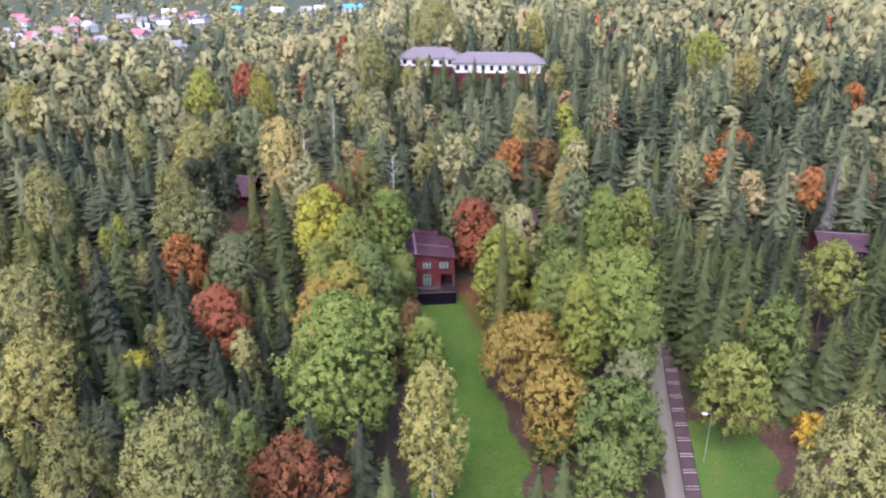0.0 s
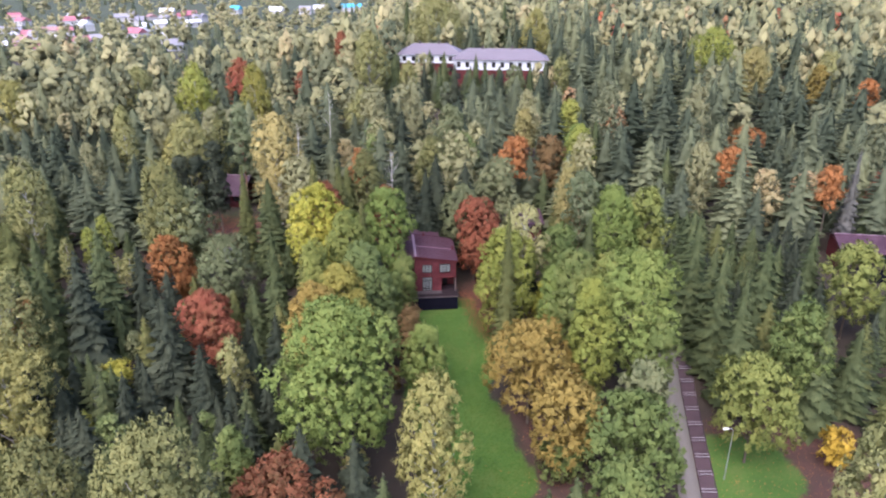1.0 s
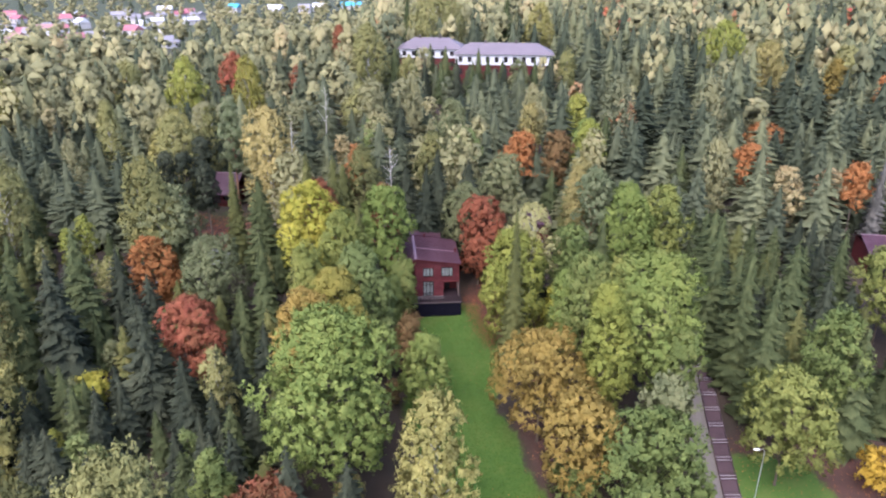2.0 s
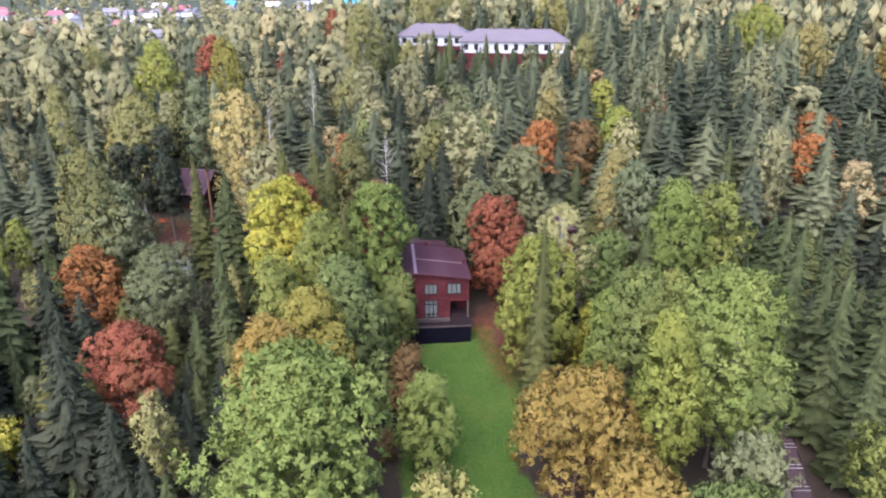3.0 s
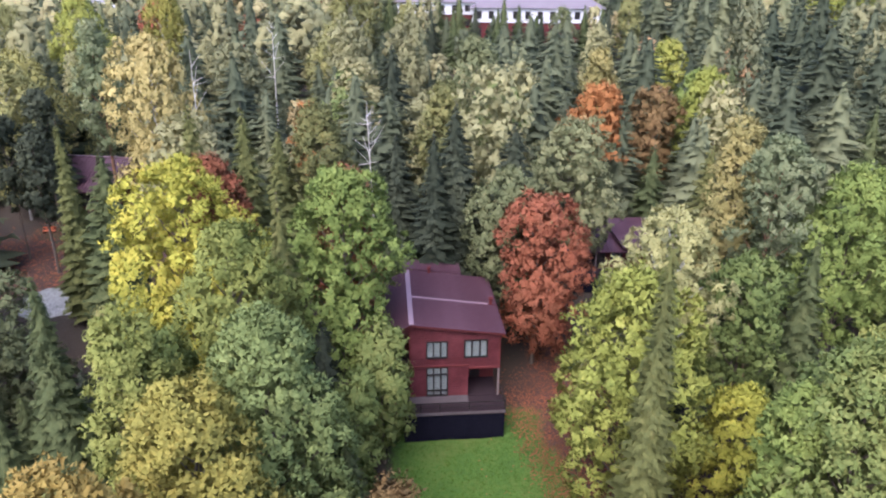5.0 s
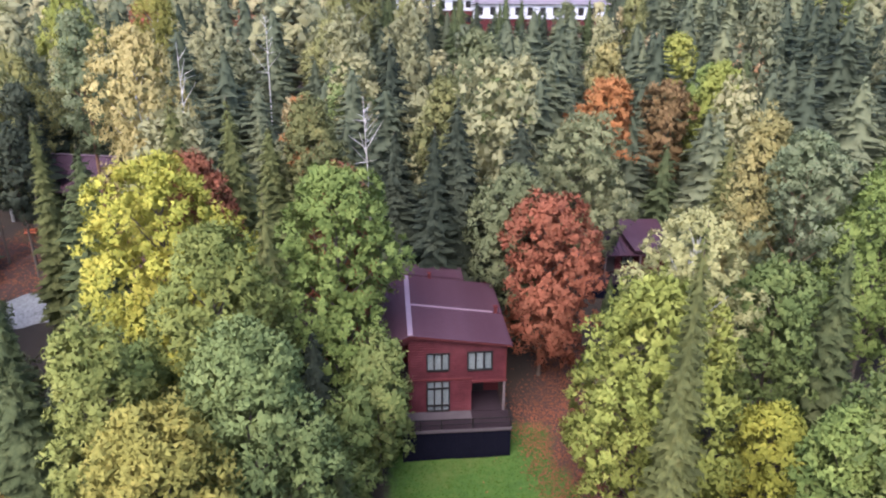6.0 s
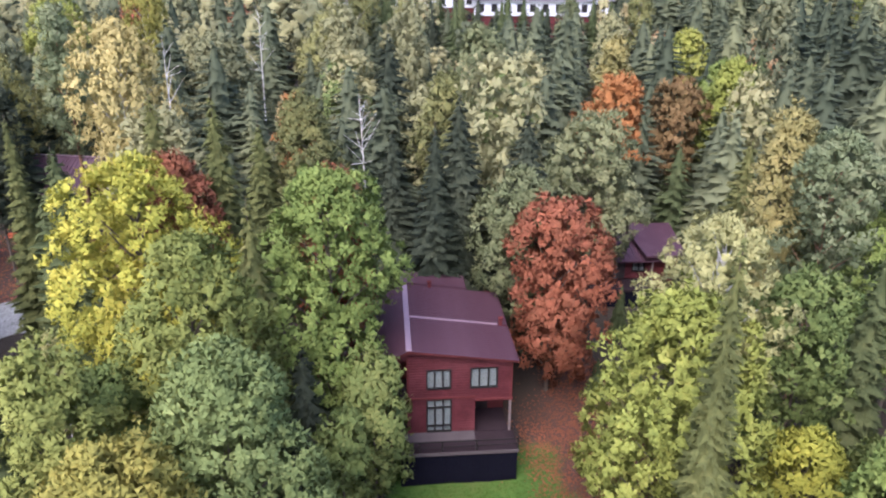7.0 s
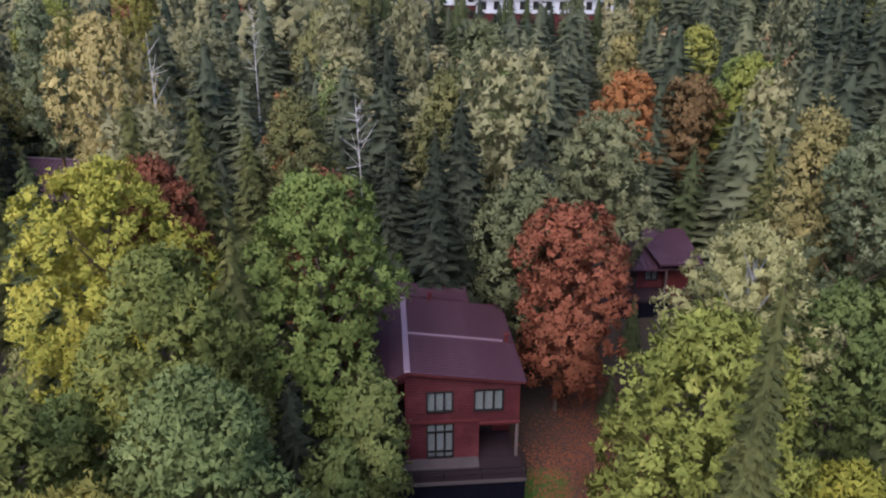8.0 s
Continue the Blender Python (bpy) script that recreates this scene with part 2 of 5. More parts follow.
def grow_broad(h, w, rng, tuft=0.6, per=14, leaf=0.28, low=0.18, squat=1.0, top=0.45, loose=1.0, drop=0.0):
    """A broad-leaved tree: bole, limbs that part and rise, and a crown of lobes, each covered with tufts of leaves on dense twigs."""
    r = w / 2
    z0 = h * low
    ch = h - z0
    count = int(max(12, min(34, 0.20 * ch * w / max(1.0, w / 9)))) if tuft < 1.4 else 11
    lobes = []
    for i in range(count):
        z = ((i + 0.5) / count) ** 0.8
        prof = math.sin(math.pi * min(1, z * 0.90 + 0.09)) ** top
        a = i * 2.39996 + rng.uniform(-0.5, 0.5)
        lr = min(r * 0.60, (0.15 * w + 0.55) * rng.uniform(0.70, 1.30))
        rad = max(0.0, r * prof * rng.uniform(0.86, 1.16) - lr * 0.72)
        if i % 5 == 4:
            rad *= 0.4
        zc = min(z0 + ch * z, h - lr * 0.9)
        lobes.append((math.cos(a) * rad, math.sin(a) * rad, zc, lr, lr * rng.uniform(0.85, 1.3) * squat))
    lobes.append((rng.uniform(-0.12, 0.12) * r, rng.uniform(-0.12, 0.12) * r, h - r * 0.36, r * 0.36, r * 0.36))
    lob = np.array(lobes)
    tuft = min(tuft, r * 0.30 if tuft < 1 else r * 0.6)
    want = int((1.9 if tuft < 0.8 else 1.6 if tuft < 2 else 1.1) * w * ch * 0.75 / tuft ** 2 * loose)
    share = lob[:, 3] * lob[:, 4]
    pick = rng.choice(len(lob), 3 * want, p=share / share.sum())
    d = sphere_points(len(pick), rng)
    sc = np.stack([lob[:, 3], lob[:, 3], lob[:, 4]], 1)
    cc = lob[pick, :3] + d * sc[pick] * rng.uniform(0.80, 1.08, (len(pick), 1))
    # tufts grow on the outside of the crown only, few on the undersides
    inside = np.zeros(len(cc), bool)
    for k in range(len(lob)):
        q = np.sum(((cc - lob[k, :3]) / sc[k]) ** 2, axis=1) < 0.5
        inside |= q & (pick != k)
    keep = np.flatnonzero(~inside & (rng.uniform(0, 1, len(cc)) < np.clip(1.15 + 1.1 * d[:, 2], 0.15, 1)))[:want]
    cc, d = cc[keep], d[keep]
    nc = len(cc)
    cs = tuft * rng.uniform(0.62, 1.35, (nc, 1))
    stretch = np.stack([rng.uniform(0.75, 1.2, nc), rng.uniform(0.75, 1.2, nc), rng.uniform(0.8, 1.25, nc) * (1.5 if drop and tuft < 0.8 else 1.15 if drop else 1.0)], 1)
    out = (cc - np.array((0, 0, z0 + ch * 0.4))) / np.array((r, r, ch * 0.55))
    out = d * 0.6 + out * 0.45 + np.array((0, 0, 0.3))
    who = np.repeat(np.arange(nc), per)
    o = sphere_points(len(who), rng)
    lift = d[who] + np.array((0, 0, 0.6))
    lift /= np.linalg.norm(lift, axis=1)[:, None]
    below = np.sum(o * lift, axis=1)
    o = o - lift * (np.where(below < -0.2, 1.8 * below, 0))[:, None]
    c = cc[who] + o * (stretch * cs)[who] * rng.uniform(0.50, 1.18, (len(who), 1))
    nrm = out[who] + o * 0.45
    way = o * 0.5 + rng.normal(0, 0.55, (len(who), 3)) + np.array((0, 0, -drop if drop else 0.35))
    cv, cf, cn = sprays(c, nrm, way, leaf * 1.6, leaf * 0.95, rng)
    if tuft > 1:
        # far off, each tuft is a small ragged lump with a few leaves round it
        lump = cc[:, None, :] + LUMP_V[None] * rng.uniform(0.6, 1.3, (nc, 6, 1)) * (stretch * cs * 0.72)[:, None, :]
        ln = LUMP_V[None] * 0.26 + out[:, None, :]
        ln = ln / np.linalg.norm(ln, axis=2)[:, :, None]
        lf = (LUMP_F[None] + (np.arange(nc) * 6)[:, None, None]).reshape(-1, 3)
        cv = np.concatenate([lump.reshape(-1, 3), cv])
        cf = np.concatenate([lf, cf + 6 * nc])
        cn = np.concatenate([ln.reshape(-1, 3), cn])
    else:
        # broader leaves in the heart of each tuft, and tufts deeper in the lobes, which close the crown
        ni = int(nc * 0.5) if loose > 0.8 else 0
        pick = rng.choice(len(lob), ni, p=share / share.sum())
        di = sphere_points(ni, rng)
        ci = lob[pick, :3] + di * sc[pick] * rng.uniform(0.45, 0.80, (ni, 1))
        who = np.concatenate([np.repeat(np.arange(nc), 6), np.repeat(np.arange(nc, nc + ni), 7)])
        spot, face = np.concatenate([cc, ci]), np.concatenate([out, di * 0.8 + np.array((0, 0, 0.4))])
        size = np.concatenate([cs[:, 0], np.full(ni, tuft * 1.1)])
        o = sphere_points(len(who), rng)
        c = spot[who] + o * (size[who] * rng.uniform(0.2, 0.75, len(who)))[:, None]
        hv, hf, hn = sprays(c, face[who] + o * 0.35, o * 0.4 + rng.normal(0, 0.7, (len(who), 3)), leaf * 2.3, leaf * 1.5, rng)
        cf = np.concatenate([cf, hf + len(cv)])
        cv, cn = np.concatenate([cv, hv]), np.concatenate([cn, hn])
    tr = max(0.10, h * 0.011)
    lean = rng.normal(0, 0.012, 2) * h
    pts = [np.array((lean[0] * k * k, lean[1] * k * k, h * 0.86 * k)) for k in np.linspace(0, 1, 7)]
    seg = [(pts[0] - (0, 0, 0.4), tr * 1.5, pts[0] + (0, 0, 0.35), tr * 1.05)]
    seg += [(pts[i], tr * (1.05 - 0.15 * i), pts[i + 1], tr * (1.05 - 0.15 * (i + 1))) for i in range(6)]
    for x, y, z, lr, _ in lobes:
        start = np.array((0, 0, max(z0 * 0.8, z - math.hypot(x, y) * 0.9 - lr * 0.5)))
        end = np.array((x, y, z))
        mid = (start + end) / 2 + np.array((0, 0, -0.05 * lr))
        seg += [(start, tr * 0.42, mid, tr * 0.28), (mid, tr * 0.28, end, tr * 0.08)]
    return tubes(seg, 5 if tuft < 0.6 else 4), (cv, cf, cn)


def grow_birch(h, w, rng, tuft=0.6, per=14, leaf=0.27):
    """A birch: slim, airy, with hanging sprays on thin limbs."""
    return grow_broad(h, w, rng, tuft * 0.95, per, leaf, 0.14, 1.55, 0.62, 0.9, 1.8)


def grow_spruce(h, w, rng, boughs=250, per=10, leaf=0.42, low=0.05):
    """A spruce: drooping boughs all up a straight stem to a sharp top, each a ridged fan hung with small needle sprays."""
    r = w / 2
    bulge = rng.uniform(0.72, 0.95)
    f = np.sort(1 - (1 - (np.arange(boughs) + rng.uniform(0, 1, boughs)) / boughs) ** 0.72)
    a = np.arange(boughs) * 2.39996 + rng.uniform(-0.5, 0.5, boughs)
    sway = 1 + 0.14 * np.sin(a * 2 + rng.uniform(0, 6)) + 0.08 * np.sin(a * 3 + f * 9)
    R = (r * (1 - f) ** bulge * (0.80 + 0.20 * np.minimum(1, f * 7)) + 0.12) * rng.uniform(0.66, 1.16, boughs) * sway
    z = h * (low + (0.985 - low) * f)
    droop = R * rng.uniform(0.12, 0.50, boughs) * (1 - 0.7 * f)
    d0 = np.stack([np.cos(a), np.sin(a), np.zeros(boughs)], 1)
    s0 = np.stack([-d0[:, 1], d0[:, 0], d0[:, 2]], 1)
    up = np.array((0, 0, 1.0))
    # the fans
    rows, rn = [], []
    for u, half, k in ((0.08, 0, 0), (0.60, 0.26, -1), (0.66, 0.0, 0), (0.60, 0.26, 1), (1.0, 0, 0)):
        mid = d0 * (R * u)[:, None] + up * (z + 0.10 * R * (1 - u) - droop * u ** 1.5 - R * 0.15 * abs(k))[:, None]
        rows.append(mid + s0 * (R * half * k * rng.uniform(0.7, 1.3, boughs))[:, None])
        n = d0 * 0.75 + s0 * 0.5 * k + up * 0.62
        rn.append(n / np.linalg.norm(n, axis=1)[:, None])
    fv, fnr = np.stack(rows, 1), np.stack(rn, 1)
    one = np.array(((0, 1, 2), (0, 2, 3), (1, 4, 2), (2, 4, 3)))
    ff = (one[None] + (np.arange(boughs) * 5)[:, None, None]).reshape(-1, 3)
    # the sprays
    who = np.repeat(np.arange(boughs), per)
    n = len(who)
    u = 0.22 + 0.80 * rng.uniform(0, 1, n) ** 0.65
    d, s = d0[who], s0[who]
    across = rng.uniform(-1, 1, n) * (1.1 - u) * 0.46 * R[who] + rng.normal(0, 0.06, n)
    zz = z[who] + 0.10 * R[who] * (1 - u) - droop[who] * u ** 1.5 + 0.10 * droop[who] * np.maximum(0, u - 0.8) * 5 - np.abs(across) * 0.5 + rng.normal(0, 0.06, n)
    c = d * (R[who] * u)[:, None] + s * across[:, None] + np.stack([0 * zz, 0 * zz, zz], 1)
    way = d * rng.uniform(0.4, 1.0, (n, 1)) + s * (np.sign(across) * rng.uniform(0.1, 0.9, n))[:, None] + np.array((0, 0, -1.0)) * rng.uniform(0.1, 0.9, (n, 1))
    way /= np.linalg.norm(way, axis=1)[:, None]
    soft = d * 0.75 + s * (across / (0.45 * R[who] + 0.05))[:, None] * 0.35 + np.array((0, 0, 0.62))
    soft /= np.linalg.norm(soft, axis=1)[:, None]
    nn = soft + rng.normal(0, 0.40, (n, 3))
    nn -= way * np.sum(nn * way, axis=1)[:, None]
    nn /= np.linalg.norm(nn, axis=1)[:, None] + 1e-9
    side = np.cross(nn, way)
    L = (leaf * rng.uniform(0.6, 1.4, n) * (0.55 + 0.45 * np.minimum(1, R[who] / 1.5)))[:, None]
    v = np.stack([c - way * L * 0.4 - side * L * 0.26, c + way * L * 0.75, c - way * L * 0.4 + side * L * 0.26], 1)
    flip = np.sum(np.cross(v[:, 1] - v[:, 0], v[:, 2] - v[:, 0]) * soft, axis=1) < 0
    v[flip] = v[flip][:, ::-1]
    nr = soft + nn * 0.5 * np.sign(np.sum(nn * soft, axis=1))[:, None]
    nr /= np.linalg.norm(nr, axis=1)[:, None]
    seg = [((0, 0, -0.4), h * 0.014, (0, 0, h * 0.5), h * 0.008), ((0, 0, h * 0.5), h * 0.008, (0, 0, h * 1.0), 0.015)]
    # the dense inner twigs, as a ragged cone
    lv = np.array((0.04, 0.2, 0.4, 0.6, 0.8, 0.96))
    ang = np.arange(9) * 2 * np.pi / 9
    rad = (0.50 * r * (1 - lv) ** bulge + 0.05)[:, None] * rng.uniform(0.7, 1.2, (6, 9))
    hv = np.stack([rad * np.cos(ang), rad * np.sin(ang), h * (low + (0.97 - low) * lv)[:, None] + rng.uniform(-0.4, 0.4, (6, 9))], -1).reshape(-1, 3)
    hn = np.stack([np.tile(np.cos(ang), 6) * 0.8, np.tile(np.sin(ang), 6) * 0.8, np.full(54, 0.6)], 1)
    hf = [(i * 9 + j, i * 9 + (j + 1) % 9, i * 9 + 9 + (j + 1) % 9) for i in range(5) for j in range(9)] + [(i * 9 + j, i * 9 + 9 + (j + 1) % 9, i * 9 + 9 + j) for i in range(5) for j in range(9)]
    nf, nh = boughs * 5, 54
    return tubes(seg, 5), (np.concatenate([fv.reshape(-1, 3), hv, v.reshape(-1, 3)]), np.concatenate([ff, np.array(hf) + nf, np.arange(3 * n).reshape(n, 3) + nf + nh]),
                           np.concatenate([fnr.reshape(-1, 3), hn, np.repeat(nr, 3, axis=0)]))


def grow_pine(h, w, rng, tuft=0.6, per=14, leaf=0.3):
    return grow_broad(h, w, rng, tuft, per, leaf, 0.40, 0.8, 0.5, 0.9, 0.0)


KIND = {
    "broad": ("broadleaf_tree", "broadleaf tree"), "birch": ("birch_tree", "birch tree"), "sparse": ("aspen_tree", "aspen tree"),
    "spruce": ("spruce_tree", "spruce tree"), "pine": ("pine_tree", "pine tree"),
}
WORDS = {
    "lime": "bright yellow-green maple with a full lobed crown", "lime2": "yellow-green ash with a loose uneven crown",
    "meadow": "dull yellow-green ash with a tall crown", "mint": "light green lime tree with a full crown", "leafgreen": "mid-green broadleaf tree with a rounded crown",
    "bluegreen": "grey blue-green broadleaf tree with a dense crown", "sage": "grey-green broadleaf tree with an airy crown",
    "olive": "olive-green tree turning at the top", "straw": "straw-yellow oak in autumn leaf", "straw2": "dull straw-coloured tree in autumn leaf",
    "gold": "golden orange maple in autumn leaf", "amber": "pale amber tree in autumn leaf", "yellow": "clear yellow tree in autumn leaf",
    "cream": "pale cream-leaved aspen with bare white limbs",
    "pale2": "yellowing birch with a light trunk", "pale": "pale yellow-green birch with a light trunk", "orange": "bright orange maple in autumn leaf", "rust": "rust-red maple in autumn leaf",
    "scarlet": "scarlet and orange maple in autumn leaf", "brown": "brown-leaved tree in late autumn leaf", "dark": "dark green spruce with drooping branches",
    "fir": "green spruce with a pointed crown", "pine": "Scots pine with an orange trunk", "grey": "grey half-dead spruce with thin needles",
}
UPRIGHT = ("mint", "meadow", "lime2", "olive", "straw2", "amber")
seed_count = [0]


def make_tree(kind, colour, h, w, rng, detail=1.0, dome=False):
    """Builds one tree at the origin: an empty at its foot with its trunk and crown."""
    name, cat = KIND[kind]
    mat = LEAF["olive_needle"] if (kind == "spruce" and colour == "olive") else LEAF[colour]
    tuft, per, fine = (0.55, 24, 0.18) if detail > 1.5 else ((0.70, 13, 0.26) if detail > 0.7 else (0.90, 9, 0.33))
    if kind == "spruce":
        wide = max(1.0, w / 7.5)
        form = (int(h * 20), 13, 0.38 * wide) if detail > 1.5 else (int(h * 11), 6, 0.54 * wide)
        (tv, tf), (cv, cf, cn) = grow_spruce(h, w, rng, *form)
        bark = BARK
    elif kind == "birch":
        (tv, tf), (cv, cf, cn) = grow_birch(h, w, rng, tuft, per, fine * 0.9)
        bark = BARK_BIRCH
    elif kind == "pine":
        (tv, tf), (cv, cf, cn) = grow_pine(h, w, rng, tuft, per, fine)
        bark = BARK if colour == "dark" else BARK_PINE
    elif kind == "sparse":
        (tv, tf), (cv, cf, cn) = grow_broad(h, w, rng, tuft * 0.7, per, fine * 0.8, 0.45, 0.8, 0.5, 0.55)
        bark = BARK_BIRCH
    else:
        upright = colour in UPRIGHT and not dome
        bare = 0.52 if colour == "orange" and h > 17 else 0.30 if h > 17 and colour not in ("rust", "bluegreen", "lime2") else 0.16
        (tv, tf), (cv, cf, cn) = grow_broad(h, w, rng, tuft, per, fine, bare, rng.uniform(1.2, 1.6) if upright else rng.uniform(0.9, 1.2),
                                            rng.uniform(0.62, 0.85) if upright else rng.uniform(0.42, 0.6))
        bark = BARK
    base = new(name)
    base.empty_display_size = 0.5
    trunk = new("trunk", fast_mesh("trunk", tv, tf, bark, True))
    crown = new("crown", fast_mesh("crown", cv, cf, mat, True, cn))
    trunk.parent = crown.parent = base
    words = WORDS[colour]
    if kind == "spruce" and colour == "olive":
        words = "olive-green spruce with long drooping branches"
    if kind == "birch":
        words = WORDS[colour].split(" ")[0] + " birch with hanging twigs and a light trunk"
    tagged(base, words + " in the wood", cat)
    return base


PLACED = []


def tree(kind, colour, x, y, h, w, dome=False):
    seed_count[0] += 1
    rng = np.random.default_rng(seed_count[0])
    close = 100 < y < 166 and -46 < x < 42
    t = make_tree(kind, colour, h, w, rng, 2.0 if close else (1.05 if y < 135 else 0.85), dome)
    t.matrix_world = pose(x, y, gz(x, y), 0, 0, rng.uniform(0, 360))
    PLACED.append((x, y, w / 2, h))
    return t


# ---- ground ----
def spread(a, b, fine, lo, hi, grow=1.35):
    """Grid lines: fine between a and b, wider and wider out to lo and hi."""
    v = list(np.arange(a, b + 0.01, fine))
    s = fine
    while v[-1] < hi:
        s *= grow
        v.append(v[-1] + s)
    s = fine
    while v[0] > lo:
        s *= grow
        v.insert(0, v[0] - s)
    return np.array(v)


GX, GYS = spread(-76, 84, 1.6, -3200, 3200), spread(50, 200, 1.6, -1500, 4200)


def lawn_share(x, y):
    """How far the ground is mown grass: the glade before the house, the slope by the path, the far clearings."""
    wob = 1.4 * np.sin(y * 0.21) + 0.9 * np.sin(y * 0.57 + x * 0.3)
    left = -4.5 - 2.6 * smooth(100, 122, y) + wob * 0.5
    right = np.interp(y, (60, 88, 118, 134, 142), (17, 13.5, 9.5, 8.2, 8.0)) + wob
    glade = smooth(-1.2, 1.2, x - left) * smooth(-1.2, 1.2, right - x) * smooth(-2, 2, 141 - y)
    slope = smooth(-1, 1, x - 41.5 - (y - 100) * 0.13) * smooth(-2, 2, 54 + wob - x) * smooth(-3, 3, 104 + wob - y)
    clear = smooth(-3, 2, 5 - np.hypot((x + 53) * 0.5, y - 177))
    far = smooth(420, 520, y) * 0.42
    return np.clip((glade + slope) * smooth(30, 55, y) + clear * 0.4 + far, 0, 1)


def fallen_share(x, y):
    """Where red maple leaves lie thick: beside the house, on the slope by the path, in the clearing."""
    wob = np.sin(x * 0.6 + y * 0.35) * 1.5
    house = smooth(-3, 1, 4.6 + wob * 0.7 - np.hypot((x - 9.4) * 1.1, (y - 139) * 0.42))
    slope = smooth(-3, 1, 10 + wob - np.hypot((x - 55) * 0.72, y - 97))
    clear = smooth(-3, 2, 9 + wob - np.hypot((x + 54) * 0.62, y - 169))
    path = smooth(-2, 1, 4 + wob - np.hypot(x - 17, (y - 100) * 0.14))
    return np.clip(house + slope + clear + path * 0.7, 0, 1)


def build_ground():
    X, Y = np.meshgrid(GX, GYS)
    Z = ground(X, Y)
    rough = (np.sin(X * 0.9 + Y * 0.4) * np.sin(Y * 0.7 - X * 0.3)) * 0.06
    v = np.stack([X, Y, Z + rough], -1).reshape(-1, 3)
    nx, ny = len(GX), len(GYS)
    i = np.arange(nx - 1)[None, :] + nx * np.arange(ny - 1)[:, None]
    f = np.stack([i, i + 1, i + nx + 1, i + nx], -1).reshape(-1, 4)
    m, nt, p = shader("forest_floor")
    at = nt.nodes.new("ShaderNodeAttribute")
    at.attribute_name = "mown"
    n1, n2, n3 = noise_node(nt, 0.25, 5), noise_node(nt, 2.2, 6), noise_node(nt, 9.0, 4)
    grass = ramp_node(nt, [(0.30, (0.018, 0.050, 0.003)), (0.48, (0.032, 0.078, 0.004)), (0.66, (0.062, 0.086, 0.012))])
    nt.links.new(maths(nt, "ADD", maths(nt, "MULTIPLY", n1.outputs[0], 0.5), maths(nt, "MULTIPLY", n2.outputs[0], 0.5)), grass.inputs[0])
    litter = ramp_node(nt, [(0.25, (0.010, 0.007, 0.004)), (0.5, (0.021, 0.014, 0.007)), (0.68, (0.038, 0.023, 0.011)), (0.85, (0.019, 0.023, 0.007))])
    red = ramp_node(nt, [(0.3, (0.016, 0.011, 0.008)), (0.48, (0.042, 0.019, 0.012)), (0.62, (0.085, 0.030, 0.020)), (0.76, (0.026, 0.034, 0.010))])
    nt.links.new(maths(nt, "ADD", maths(nt, "MULTIPLY", n1.outputs[0], 0.35), maths(nt, "MULTIPLY", n3.outputs[0], 0.65)), red.inputs[0])
    at2 = nt.nodes.new("ShaderNodeAttribute")
    at2.attribute_name = "fallen"
    mix_red = nt.nodes.new("ShaderNodeMixRGB")
    nt.links.new(at2.outputs["Fac"], mix_red.inputs[0])
    nt.links.new(litter.outputs[0], mix_red.inputs[1])
    nt.links.new(red.outputs[0], mix_red.inputs[2])
    nt.links.new(maths(nt, "ADD", maths(nt, "MULTIPLY", n1.outputs[0], 0.45), maths(nt, "MULTIPLY", n3.outputs[0], 0.55)), litter.inputs[0])
    mx = nt.nodes.new("ShaderNodeMixRGB")
    edge = maths(nt, "ADD", at.outputs["Fac"], maths(nt, "MULTIPLY", maths(nt, "SUBTRACT", n2.outputs[0], 0.5), 0.9))
    step = nt.nodes.new("ShaderNodeMapRange")
    step.inputs["From Min"].default_value, step.inputs["From Max"].default_value = 0.32, 0.68
    nt.links.new(edge, step.inputs["Value"])
    nt.links.new(step.outputs[0], mx.inputs[0])
    nt.links.new(mix_red.outputs[0], mx.inputs[1])
    nt.links.new(grass.outputs[0], mx.inputs[2])
    nt.links.new(mx.outputs[0], p.inputs["Base Color"])
    p.inputs["Roughness"].default_value = 0.95
    b = nt.nodes.new("ShaderNodeBump")
    b.inputs["Strength"].default_value, b.inputs["Distance"].default_value = 0.7, 0.12
    nt.links.new(n3.outputs[0], b.inputs["Height"])
    nt.links.new(b.outputs[0], p.inputs["Normal"])
    me = fast_mesh("ground", v, f, m, True)
    a = me.attributes.new("mown", "FLOAT", "POINT")
    a.data.foreach_set("value", lawn_share(X, Y).astype(np.float32).ravel())
    a = me.attributes.new("fallen", "FLOAT", "POINT")
    a.data.foreach_set("value", fallen_share(X, Y).astype(np.float32).ravel())
    return tagged(new("ground", me), "sloping ground with mown green grass and brown leaf litter", "ground", kind="structure")


build_ground()
# ---- house materials ----
RED = surface("red_stained_boards", (0.044, 0.0095, 0.0115), (0.090, 0.0185, 0.0215), 1.2, 0.7, bump=0.3, stain=(0.120, 0.035, 0.038), spec=0.2)
RED2 = surface("dark_red_boards", (0.058, 0.012, 0.012), (0.095, 0.019, 0.018), 1.2, 0.7, bump=0.3, spec=0.2)
ROOF = surface("plum_sheet_metal", (0.042, 0.018, 0.026), (0.066, 0.030, 0.041), 0.9, 0.5, 0.2, 0.08, stain=(0.086, 0.048, 0.062))
ROOF_TRIM = surface("pale_plum_flashing", (0.177, 0.116, 0.136), (0.245, 0.170, 0.197), 0.9, 0.4, 0.3, 0.05)
FRAME = surface("dark_window_frame", (0.008, 0.007, 0.007), (0.018, 0.015, 0.014), 2, 0.6, spec=0.2)
DECK = surface("plum_deck_boards", (0.014, 0.008, 0.010), (0.025, 0.016, 0.018), 2.0, 0.75, bump=0.2, spec=0.15)
